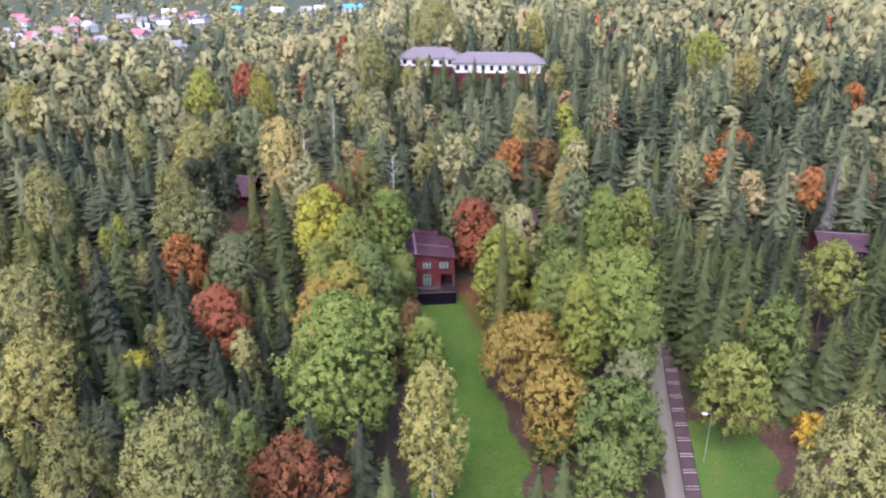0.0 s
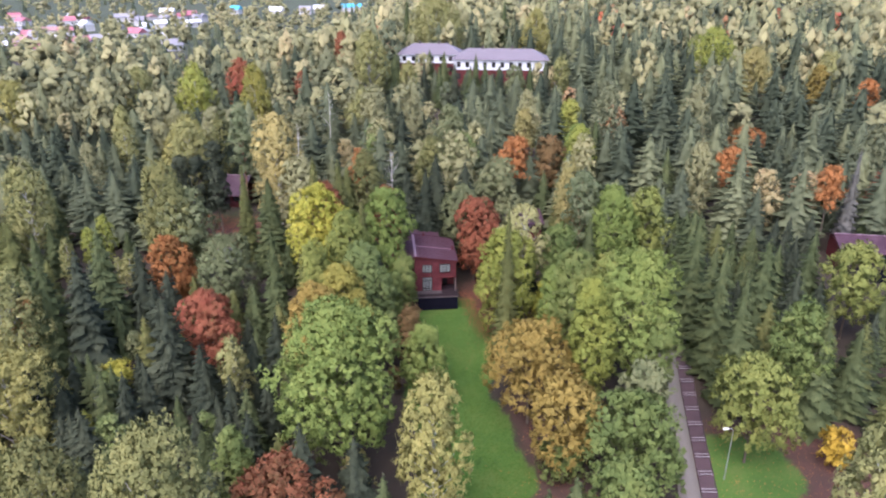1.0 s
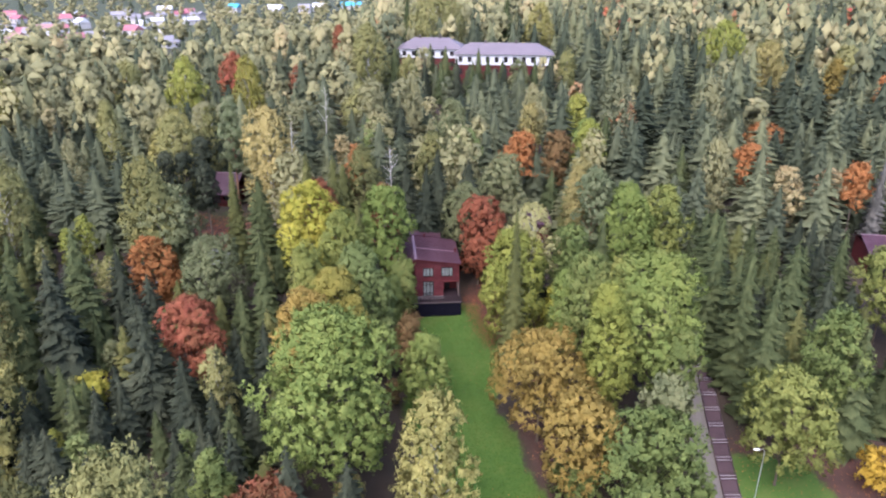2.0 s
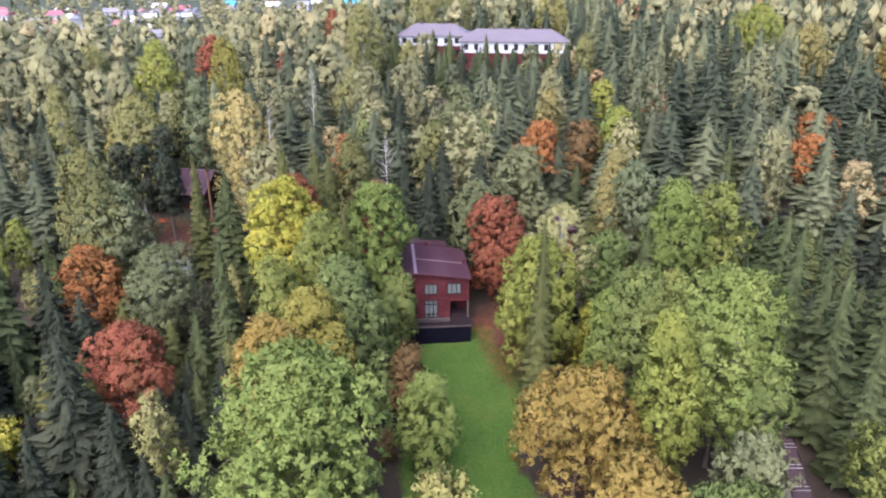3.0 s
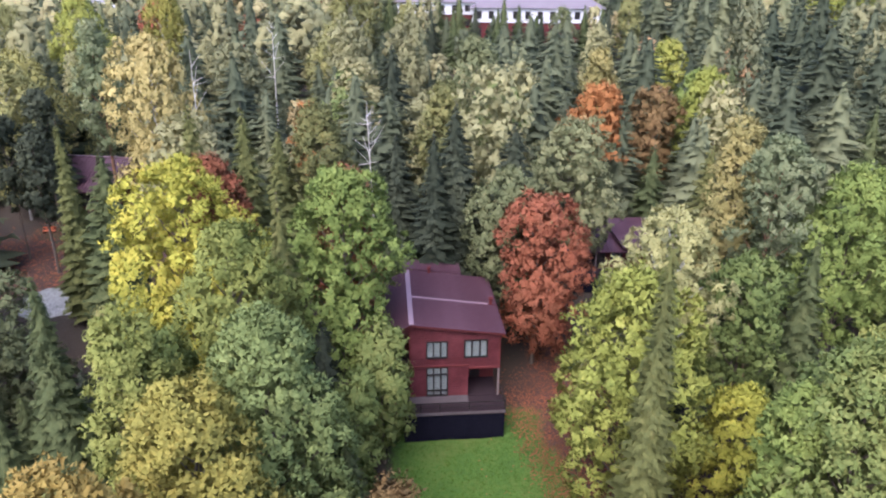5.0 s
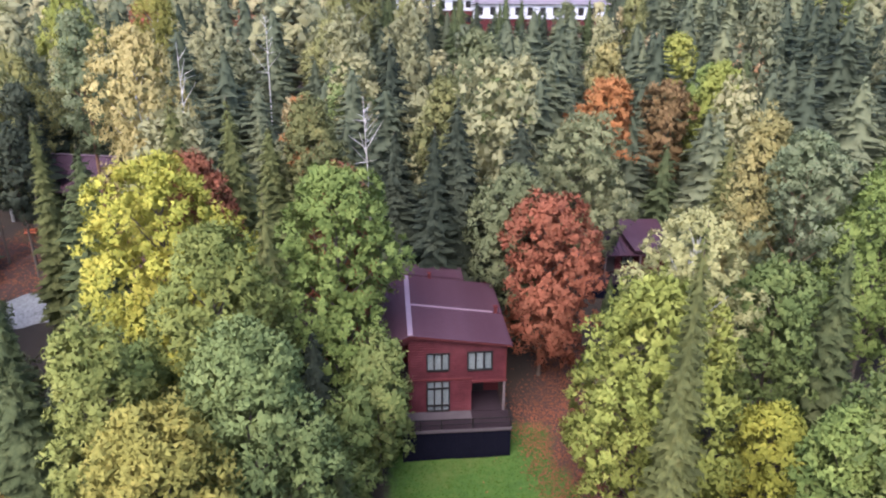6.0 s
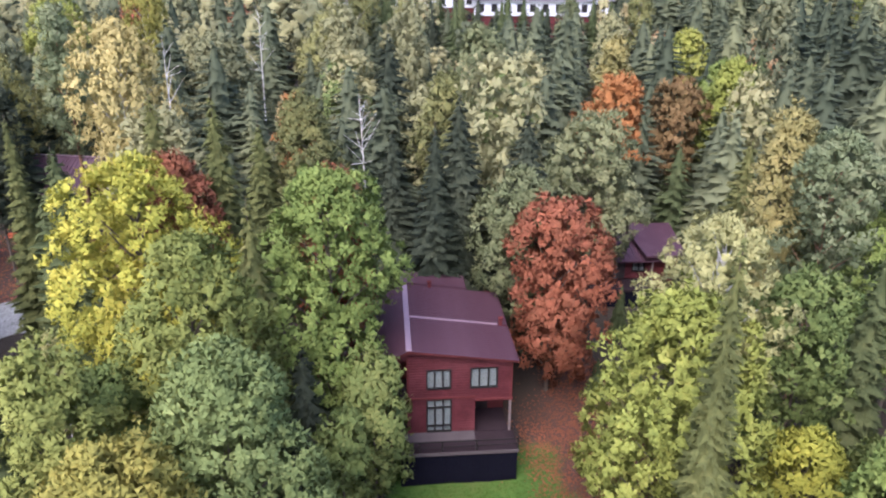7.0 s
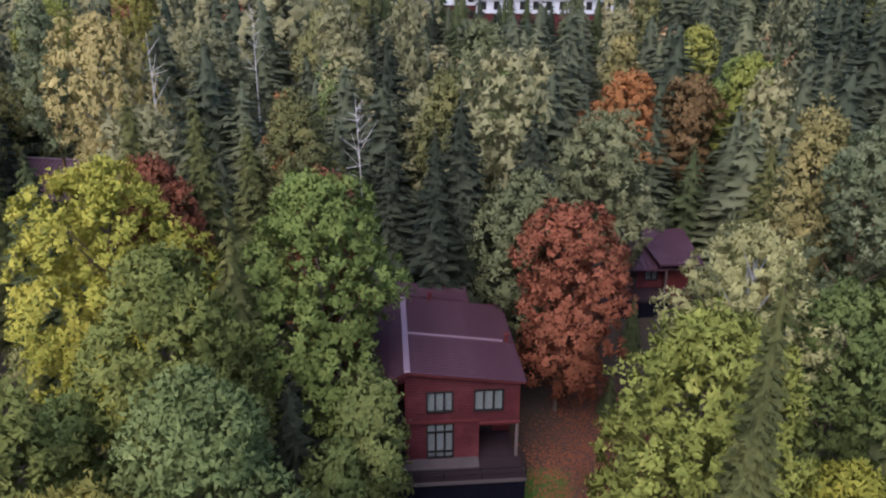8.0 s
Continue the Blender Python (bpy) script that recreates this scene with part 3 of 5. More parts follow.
GREYSTRIP = surface("grey_render", (0.054, 0.044, 0.044), (0.079, 0.064, 0.064), 1.5, 0.85, stain=(0.041, 0.033, 0.033), spec=0.2)
SKIRT = surface("black_skirting", (0.003, 0.003, 0.006), (0.007, 0.007, 0.012), 2, 0.9, spec=0.03)
CURTAIN = surface("white_curtain", (0.34, 0.345, 0.335), (0.48, 0.48, 0.465), 3, 0.9)
# near-black colour painted as shade in openings; also colours the roof hatch
PAINTED_DARK = surface("painted_dark_opening", (0.015, 0.012, 0.012), (0.03, 0.024, 0.024), 2, 0.9)
WHITE = surface("white_render", (0.68, 0.68, 0.68), (0.80, 0.80, 0.80), 1.0, 0.8)
POST = surface("weathered_post", (0.085, 0.062, 0.058), (0.14, 0.11, 0.105), 2, 0.8)
METAL = surface("galvanised_steel", (0.38, 0.40, 0.42), (0.52, 0.54, 0.56), 3, 0.4, 0.7)
PATHM = surface("worn_asphalt_path", (0.105, 0.092, 0.078), (0.160, 0.142, 0.122), 1.2, 0.9, bump=0.4, stain=(0.115, 0.096, 0.080))
STAIRM = surface("brown_stair_boards", (0.037, 0.022, 0.024), (0.065, 0.039, 0.044), 2.0, 0.75)
NOSING = surface("pale_stair_nosing", (0.336, 0.320, 0.336), (0.464, 0.448, 0.464), 3, 0.6)


def glass_material():
    m, nt, p = shader("window_glass")
    clear = nt.nodes.new("ShaderNodeBsdfTransparent")
    clear.inputs[0].default_value = (0.86, 0.9, 0.9, 1)
    p.inputs["Base Color"].default_value = (0.02, 0.02, 0.02, 1)
    p.inputs["Roughness"].default_value = 0.04
    mx = nt.nodes.new("ShaderNodeMixShader")
    mx.inputs[0].default_value = 0.22
    nt.links.new(clear.outputs[0], mx.inputs[1])
    nt.links.new(p.outputs[0], mx.inputs[2])
    nt.links.new(mx.outputs[0], nt.nodes["Material Output"].inputs[0])
    return m


GLASS = glass_material()


def window(parent, x0, x1, z0, z1, y=0.0, cells=3, transom=None):
    """A window in a wall that faces -y: frame with mullions, panes, a curtain close behind and a dark sheet painted as
    the unlit room.
    """
    t = 0.11
    edges = np.linspace(x0, x1, cells + 1)
    bm = bmesh.new()
    rings = [[bm.verts.new((a, yy, c)) for a, c in ((x0 + k, z0 + k), (x1 - k, z0 + k), (x1 - k, z1 - k), (x0 + k, z1 - k))] for k, yy in ((0, y - 0.07), (t, y - 0.07), (t, y + 0.10), (0, y + 0.10))]
    for r in range(4):
        p, q = rings[r], rings[(r + 1) % 4]
        for k in range(4):
            m = (k + 1) % 4
            bm.faces.new((p[k], p[m], q[m], q[k]))
    w = part("window", bm, FRAME, parent, "dark framed window with white curtains")
    for e in edges[1:-1]:
        part("mullion", boxed(e - t / 2, e + t / 2, y - 0.066, y + 0.096, z0 + t, z1 - t), FRAME, w)
    for tz in transom or ():
        for i in range(cells):
            part("transom", boxed(edges[i] + t * 0.6, edges[i + 1] - t * 0.6, y - 0.055, y + 0.09, tz - 0.05, tz + 0.05), FRAME, w)
    for i in range(cells):
        pane = part("pane", boxed(edges[i] + 0.05, edges[i + 1] - 0.05, y + 0.0, y + 0.012, z0 + 0.08, z1 - 0.08), GLASS, w, "window glass")
        pane.visible_shadow = False
    bm = bmesh.new()
    n = 40
    xs = np.linspace(x0 + 0.08, x1 - 0.08, n)
    rows = [[bm.verts.new((x, y + 0.13 + 0.022 * math.sin(k * 1.9), z)) for k, x in enumerate(xs)] for z in (z0 + 0.1, z1 - 0.1)]
    for k in range(n - 1):
        if k % 13 != 12:
            bm.faces.new((rows[0][k], rows[0][k + 1], rows[1][k + 1], rows[1][k]))
    part("curtain", bm, CURTAIN, w, "white curtain")
    # thin near-black sheet in place of the room's shade
    part("room_shade", boxed(x0 + 0.03, x1 - 0.03, y + 0.17, y + 0.2, z0 + 0.03, z1 - 0.03), PAINTED_DARK, w, "near-black sheet painted as the unlit room")
    return w


def wall_boards(parent, x0, x1, z0, z1, y, holes, mat, step=0.24, top=None):
    """Horizontal boards, each with a shadow gap, cut round the openings."""
    z = z0
    while z < z1 - 0.02:
        h = min(step, z1 - z)
        cuts = sorted((a, b) for a, b, c, d in holes if c < z + h * 0.5 < d)
        x = x0
        spans = []
        for a, b in cuts:
            if a - x > 0.05:
                spans.append((x, a))
            x = max(x, b)
        end = x1 if top is None else min(x1, top(z + h))
        if end - x > 0.05:
            spans.append((x, end))
        for a, b in spans:
            part("board", boxed(a, b, y - 0.045, y, z + 0.012, z + h - 0.012), mat, parent)
        z += h


def roof_panels(parent, a0, a1, b0, b1, zt0, zt1, step, mat):
    """Standing-seam sheets that run from x a0 (height zt0) to x a1 (height zt1), laid side by side along y from b0 to b1."""
    n = int(round((b1 - b0) / step))
    s = (b1 - b0) / n
    bm = bmesh.new()
    slab(bm, [(a0, 0, zt0), (a1, 0, zt1), (a1, s - 0.03, zt1), (a0, s - 0.03, zt0)], 0.05)
    slab(bm, [(a0, s - 0.05, zt0 + 0.05), (a1, s - 0.05, zt1 + 0.05), (a1, s, zt1 + 0.05), (a0, s, zt0 + 0.05)], 0.1)
    first = part("roof_panel", bm, mat, parent)
    first.location = (0, b0, 0)
    for i in range(1, n):
        o = new("roof_panel", first.data)
        o.parent = parent
        o.location = (0, b0 + i * s, 0)


def main_house():
    h = new("timber_house")
    h.matrix_world = pose(-4.4, 139.04, 10.05, 0, 0, 5)
    tagged(h, "two-storey red timber house with a plum metal roof beside the glade", "house")
    # carcass behind the boards
    bm = bmesh.new()
    box(bm, -1.5, 3.9, 0.3, 12, -3.4, 7.0)
    box(bm, 3.9, 6.78, 3.2, 12, -3.4, 3.1)
    box(bm, 3.9, 6.78, 0.3, 12, 3.1, 6.9)
    box(bm, -4.5, -1.52, 3.0, 12, -3.4, 6.3)
    part("wall", bm, RED2, h)
    w1, w2, w3 = (-0.05, 1.97, 4.2, 6.02), (3.45, 5.7, 4.15, 6.06), (-0.05, 2.02, 0.1, 3.27)
    front = part("front_wall", boxed(-1.5, 6.78, -0.012, -0.002, 6.75, 6.95), RED, h, "red stained board front")
    wall_boards(front, -1.5, 6.8, 0.0, 7.85, -0.012, [w1, w2, w3, (3.9, 6.9, -0.1, 3.1)], RED, 0.24, lambda z: -1.4 + (8.02 - z) / 0.1395 if z > 6.9 else 6.8)
    part("band_board", boxed(-1.7, 3.95, -0.16, -0.06, 3.28, 3.48, bevel=0.015), RED2, h)
    part("porch_beam", boxed(3.9, 6.95, -0.2, 0.05, 3.0, 3.22, bevel=0.015), RED2, h)
    for w in (w1, w2):
        window(h, *w, y=-0.05)
    window(h, *w3, y=-0.05, transom=(0.72, 2.45))
    # corner boards
    for x in (-1.58, 6.72):
        part("corner_board", boxed(x, x + 0.16, -0.085, 0.05, (0 if x < 0 else 3.2), (7.8 if x < 0 else 6.85)), RED2, h)
    # gable over the side gallery
    bm = bmesh.new()
    slab(bm, [(-1.58, 0.0, 7.95), (-1.58, 0.12, 7.95), (-4.7, 0.12, 6.45), (-4.7, 0.0, 6.45)], 1.0)
    part("gable_panel", bm, RED, h)
    for z in (-0.15, 3.2):
        part("gallery_floor", boxed(-4.6, -1.5, -0.1, 3.0, z, z + 0.16), DECK, h)
    for x in (-4.5, -3.0):
        part("gallery_post", boxed(x, x + 0.16, -0.05, 0.11, -3.3, 6.2, bevel=0.02), RED2, h)
    for z in (0.95, 0.5, 4.2, 3.8):
        part("gallery_rail", boxed(-4.5, -1.6, 0.0, 0.06, z, z + 0.07), FRAME, h)
    # porch
    part("porch_door", boxed(4.4, 5.4, 3.12, 3.19, 0.0, 2.1, bevel=0.02), FRAME, h, "dark door at the back of the porch")
    part("porch_post", boxed(6.66, 6.86, -0.16, 0.04, 0.0, 3.0, bevel=0.02), POST, h, "grey weathered post")
    # roof
    right = part("roof", slab(bmesh.new(), [(-1.4, -0.75, 8.12), (7.15, -0.75, 6.93), (7.15, 11.2, 6.93), (-1.4, 11.2, 8.12)], 0.16), RED2, h, "plum standing-seam metal roof")
    roof_panels(right, -1.4, 7.2, -0.8, 4.7, 8.2, 7.0, 0.30, ROOF)
    roof_panels(right, -1.4, 7.2, 5.0, 11.2, 8.24, 7.04, 0.30, ROOF)
    part("seam_strip", slab(bmesh.new(), [(-1.4, 4.7, 8.30), (6.3, 4.7, 7.225), (6.3, 5.02, 7.225), (-1.4, 5.02, 8.30)], 0.1), ROOF_TRIM, right, "paler metal strip")
    left = part("roof", slab(bmesh.new(), [(-4.95, -0.75, 6.42), (-1.4, -0.75, 8.12), (-1.4, 11.2, 8.12), (-4.95, 11.2, 6.42)], 0.16), RED2, h)
    roof_panels(left, -5.0, -1.4, -0.8, 11.2, 6.5, 8.2, 0.30, ROOF)
    part("ridge_cap", boxed(-1.62, -1.16, -0.84, 11.25, 8.17, 8.29, bevel=0.03), ROOF_TRIM, right, "pale metal ridge cap")
    rear = part("rear_roof", slab(bmesh.new(), [(-1.9, 11.2, 8.55), (4.3, 11.2, 7.75), (4.3, 13.8, 7.75), (-1.9, 13.8, 8.55)], 0.25), ROOF, h)
    part("rear_wall", boxed(-1.5, 4.0, 11.9, 13.4, -3.0, 7.45), RED2, h)
    for x, y, z in ((0.75, 11.0, 7.7), (6.45, 4.9, 6.9)):
        bm = boxed(x, x + 0.3, y, y + 0.3, z, z + 0.75, bevel=0.02)
        box(bm, x - 0.06, x + 0.36, y - 0.06, y + 0.36, z + 0.75, z + 0.83)
        part("chimney", bm, RED2, h, "small dark red chimney")
    # deck
    deck = part("deck", boxed(-2.3, 7.1, -2.62, 0.0, -0.3, -0.06), SKIRT, h, "dark deck on a black skirting")
    n = 13
    for i in range(n):
        y = -2.6 + i * 2.55 / n
        part("deck_board", boxed(-2.3, 7.1, y, y + 2.55 / n - 0.012, -0.06, -0.02), DECK, deck)
    part("porch_floor", boxed(3.95, 6.7, 0.0, 3.15, -0.06, -0.012), DECK, h)
    part("grey_strip", boxed(-1.9, 3.85, -1.25, -0.02, -0.02, 0.10, bevel=0.015), GREYSTRIP, h, "pale grey strip along the wall")
    part("edge_board", boxed(-2.35, 7.14, -2.68, -2.62, -0.26, 0.03), GREYSTRIP, deck)
    part("skirt", boxed(-2.25, 7.05, -2.55, -0.2, -3.6, -0.3), SKIRT, deck, "black boarded skirting")
    for x in np.linspace(-2.2, 6.95, 9):
        part("skirt_batten", boxed(x, x + 0.09, -2.6, -2.55, -3.6, -0.3), SKIRT, deck)
    rail = part("railing", boxed(-2.3, 7.1, -2.6, -2.53, 0.95, 1.03), FRAME, deck, "dark timber deck railing")
    part("rail", boxed(-2.3, 7.1, -2.59, -2.54, 0.48, 0.54), FRAME, rail)
    part("rail", boxed(7.03, 7.1, -2.5, 0.0, 0.95, 1.03), FRAME, rail)
    part("rail", boxed(7.03, 7.1, -2.5, 0.0, 0.48, 0.54), FRAME, rail)
    for x in (-2.3, -0.75, 1.0, 3.7, 7.01):
        part("rail_post", boxed(x, x + 0.1, -2.6, -2.5, 0.0, 1.0, bevel=0.01), FRAME, rail)


def chalet(x, y, z, turn, w, d, h, rise, label, porch=True, dormer=False):
    """A one-storey red timber house with a low plum roof, a front porch and a deck; ridge along x."""
    o = new("timber_house")
    o.matrix_world = pose(x, y, z, 0, 0, turn)
    tagged(o, label, "house")
    part("wall", boxed(-w / 2, w / 2, 0.3, d, -4.5, h), RED2, o)
    front = part("front_wall", boxed(-w / 2, w / 2, -0.03, -0.005, h - 0.2, h), RED, o)
    hole = (-w * 0.28, w * 0.12, -0.1, 2.2)
    win = (w * 0.22, w * 0.42, 0.8, 2.0)
    wall_boards(front, -w / 2, w / 2, 0, h, -0.03, [hole, win], RED, 0.28)
    window(o, *win, y=-0.06, cells=2)
    # flat near-black panel stands in for the shade inside the porch
    part("doorway", boxed(hole[0], hole[1], -0.04, -0.005, 0, 2.2), PAINTED_DARK, o, "near-black panel painted as the shaded porch opening")
    e = 0.9
    front_roof = part("roof", slab(bmesh.new(), [(-w / 2 - e, -1.6, h - 0.2), (w / 2 + e, -1.6, h - 0.2), (w / 2 + e, d / 2, h + rise), (-w / 2 - e, d / 2, h + rise)], 0.14), ROOF, o, "plum metal roof")
    n = int((w + 2 * e) / 0.6)
    bm = slab(bmesh.new(), [(0, -1.62, h - 0.14), (0.05, -1.62, h - 0.14), (0.05, d / 2, h + rise + 0.06), (0, d / 2, h + rise + 0.06)], 0.08)
    seam = part("seam", bm, ROOF, front_roof)
    seam.location = (-w / 2 - e, 0, 0)
    for i in range(1, n + 1):
        s = new("seam", seam.data)
        s.parent = front_roof
        s.location = (-w / 2 - e + i * (w + 2 * e - 0.05) / n, 0, 0)
    part("roof", slab(bmesh.new(), [(-w / 2 - e, d / 2 + 0.01, h + rise), (w / 2 + e, d / 2 + 0.01, h + rise), (w / 2 + e, d + 1, h - 0.2), (-w / 2 - e, d + 1, h - 0.2)], 0.14), ROOF, o)
    part("ridge_cap", boxed(-w / 2 - e, w / 2 + e, d / 2 - 0.2, d / 2 + 0.2, h + rise - 0.01, h + rise + 0.09), ROOF_TRIM, o)
    if porch:
        part("deck", boxed(-w / 2, w / 2, -3.0, -0.05, -0.35, -0.05), DECK, o, "plum boarded deck")
        for px in (-w / 2 + 0.2, -w * 0.1, w / 2 - 0.3):
            part("porch_post", boxed(px, px + 0.16, -1.5, -1.34, -0.05, h - 0.25), POST, o)
        part("skirt", boxed(-w / 2 + 0.1, w / 2 - 0.1, -2.9, -0.1, -4.4, -0.35), SKIRT, o)
    if dormer:
        part("skylight", boxed(0.1, 0.95, 0.1, 0.9, h + 0.05, h + rise * 0.62), PAINTED_DARK, o, "dark roof hatch")
        g = [(w / 2 - 1.2, -1.9, h + 0.5), (w / 2 + 3.4, -1.9, h + 0.5), (w / 2 + 3.4, d / 2, h + rise + 0.35), (w / 2 - 2.2, d / 2, h + rise + 0.35)]
        part("side_roof", slab(bmesh.new(), g, 0.2), ROOF, o)
        part("side_wall", boxed(w / 2 + 0.05, w / 2 + 3.0, -0.5, d, -3, h + 0.45), RED2, o)
    return o


def hotel_wing(x, y, z, turn, w, d, h, rise):
    o = new("hotel_wing")
    o.matrix_world = pose(x, y, z, 0, 0, turn)
    tagged(o, "long white and dark red hotel wing with a grey-plum roof", "hotel")
    part("lower_wall", boxed(0, w, 0.3, d, -6, h * 0.55), RED2, o, "dark red lower storey")
    part("upper_wall", boxed(0, w, 0, d, h * 0.55 + 0.01, h), HOTEL_WALL, o, "white upper storey")
    n = int(w / 3.6)
    for i in range(n):
        x0 = 1.2 + i * (w - 2) / n
        part("window", boxed(x0, x0 + 1.5, -0.06, -0.01, h * 0.66, h * 0.9), FRAME, o)
        part("window", boxed(x0, x0 + 1.5, 0.24, 0.29, h * 0.12, h * 0.38), FRAME, o)
    e = 1.0
    bm = bmesh.new()
    lo = [(-e, -e, h), (w + e, -e, h), (w + e, d + e, h), (-e, d + e, h)]
    hi = [(d * 0.4, d / 2, h + rise), (w - d * 0.4, d / 2, h + rise)]
    v = [bm.verts.new(c) for c in lo + hi]
    for q in ((0, 1, 5, 4), (1, 2, 5), (2, 3, 4, 5), (3, 0, 4), (3, 2, 1, 0)):
        bm.faces.new([v[k] for k in q])
    part("roof", bm, ROOF_FAR, o, "grey-plum hipped roof")
    for k in (0.3, 0.62):
        part("chimney", boxed(w * k, w * k + 0.7, d / 2 - 0.4, d / 2 + 0.4, h + rise * 0.7, h + rise + 0.9), GREYSTRIP, o)


HOTEL_WALL = surface("weathered_white_render", (0.42, 0.42, 0.42), (0.58, 0.58, 0.58), 0.6, 0.8)
ROOF_FAR = surface("grey_plum_roof", (0.100, 0.082, 0.092), (0.140, 0.118, 0.130), 0.5, 0.6)
main_house()
chalet(16.4, 164.5, 12.5, 4, 7.4, 9, 2.9, 1.7, "low red timber house with a plum roof and open porch", dormer=True)
chalet(-57.0, 184.0, 13.6, -8, 9, 9, 3.0, 3.6, "dark red timber house behind bare-stemmed pines", porch=False)
chalet(92.5, 150.0, 11.8, -10, 10, 9, 3.0, 1.8, "low red timber house half hidden by spruces")
chalet(21.0, 203.0, 17.0, 5, 9, 9, 3.6, 2.2, "dark red timber house deep in the wood", porch=False)
hotel_wing(4.0, 291.0, 27.6, -5, 36.0, 13.0, 8.6, 3.6)
hotel_wing(-17.5, 297.0, 30.0, -4, 24.0, 13.0, 7.4, 3.6)

VILLAGE_WALL = surface("village_pale_render", (0.30, 0.29, 0.28), (0.44, 0.42, 0.41), 0.4, 0.85)
VILLAGE_ROOFS = {
    # the red is washed out towards pink: haze mixed into the roof colour
    "red": surface("village_hazed_red_roof", (0.24, 0.075, 0.09), (0.33, 0.12, 0.14), 0.3, 0.6), "grey": surface("village_grey_roof", (0.17, 0.16, 0.175), (0.25, 0.235, 0.25), 0.3, 0.6),
    "white": surface("village_white_roof", (0.40, 0.40, 0.41), (0.52, 0.52, 0.53), 0.3, 0.5), "teal": surface("village_teal_roof", (0.05, 0.24, 0.33), (0.07, 0.32, 0.42), 0.3, 0.5),
    "brown": surface("village_brown_roof", (0.22, 0.12, 0.11), (0.30, 0.17, 0.16), 0.3, 0.6),
}


def village_house(x, y, turn, w, d, h, rise, roof):
    o = new("village_house")
    o.matrix_world = pose(x, y, gz(x, y), 0, 0, turn)
    tagged(o, "small white village house with a %s gabled roof" % {"teal": "turquoise"}.get(roof, roof), "house", "houses of the far village")
    part("wall", boxed(-w / 2, w / 2, -d / 2, d / 2, -2, h), VILLAGE_WALL, o)
    bm = bmesh.new()
    a = [bm.verts.new(c) for c in ((-w / 2 - 0.6, -d / 2 - 0.6, h), (w / 2 + 0.6, -d / 2 - 0.6, h), (w / 2 + 0.6, d / 2 + 0.6, h), (-w / 2 - 0.6, d / 2 + 0.6, h), (-w / 2 - 0.6, 0, h + rise), (w / 2 + 0.6, 0, h + rise))]
    for q in ((0, 1, 5, 4), (2, 3, 4, 5), (1, 2, 5), (3, 0, 4), (3, 2, 1, 0)):
        bm.faces.new([a[k] for k in q])
    part("roof", bm, VILLAGE_ROOFS[roof], o)
    for k in (-0.28, 0.28):
        part("window", boxed(w * k - 0.8, w * k + 0.8, -d / 2 - 0.08, -d / 2 - 0.01, h * 0.35, h * 0.75), FRAME, o)


def village():
    rng = random.Random(11)
    roofs = ["red", "grey", "white", "red", "grey", "brown", "white", "grey"]
    k = 0
    for i in range(46):
        f = i / 46
        y = 500 + 390 * rng.random()
        x = -(0.36 + 0.28 * rng.random()) * y * (0.98 if y < 700 else 0.9)
        village_house(x, y, rng.uniform(-50, 50), rng.uniform(9, 15), rng.uniform(8, 11), rng.uniform(3.5, 6.5), rng.uniform(2.5, 4.5), roofs[k % 8])
        k += 1
    for x, y, w, r in ((-262, 945, 17, "teal"), (-205, 925, 18, "white"), (-172, 940, 14, "grey"), (-158, 960, 14, "white"), (-120, 985, 26, "teal"), (-330, 900, 16, "white"), (-290, 860, 15, "red")):
        village_house(x, y, rng.uniform(-20, 20), w, 12, 6, 4.5, r)


village()


# ---- path, stairs and lamp on the slope ----
def stair_x(y):
    return float(np.interp(y, (60, 95.7, 112.3, 134.3, 160), (35.1, 40.75, 43.15, 46.9, 51.5)))


def hill_path():
    v, f = [], []
    ys = np.arange(46, 139, 1.0)
    for i, y in enumerate(ys):
        x1 = stair_x(y) - 1.25
        wob = 0.12 * math.sin(y * 0.8)
        for x in (x1 - 3.3 + wob, x1 - 0.1):
            z = gz(x, y) + 0.10
            v += [(x, y, z), (x, y, z - 0.4)]
        if i:
            a, b = 4 * (i - 1), 4 * i
            f += [(a, a + 2, b + 2, b), (a + 1, a, b, b + 1), (a + 2, a + 3, b + 3, b + 2)]
    ob = new("path", fast_mesh("path", np.array(v), np.array(f), PATHM))
    tagged(ob, "worn grey asphalt path down the slope", "path", kind="structure")


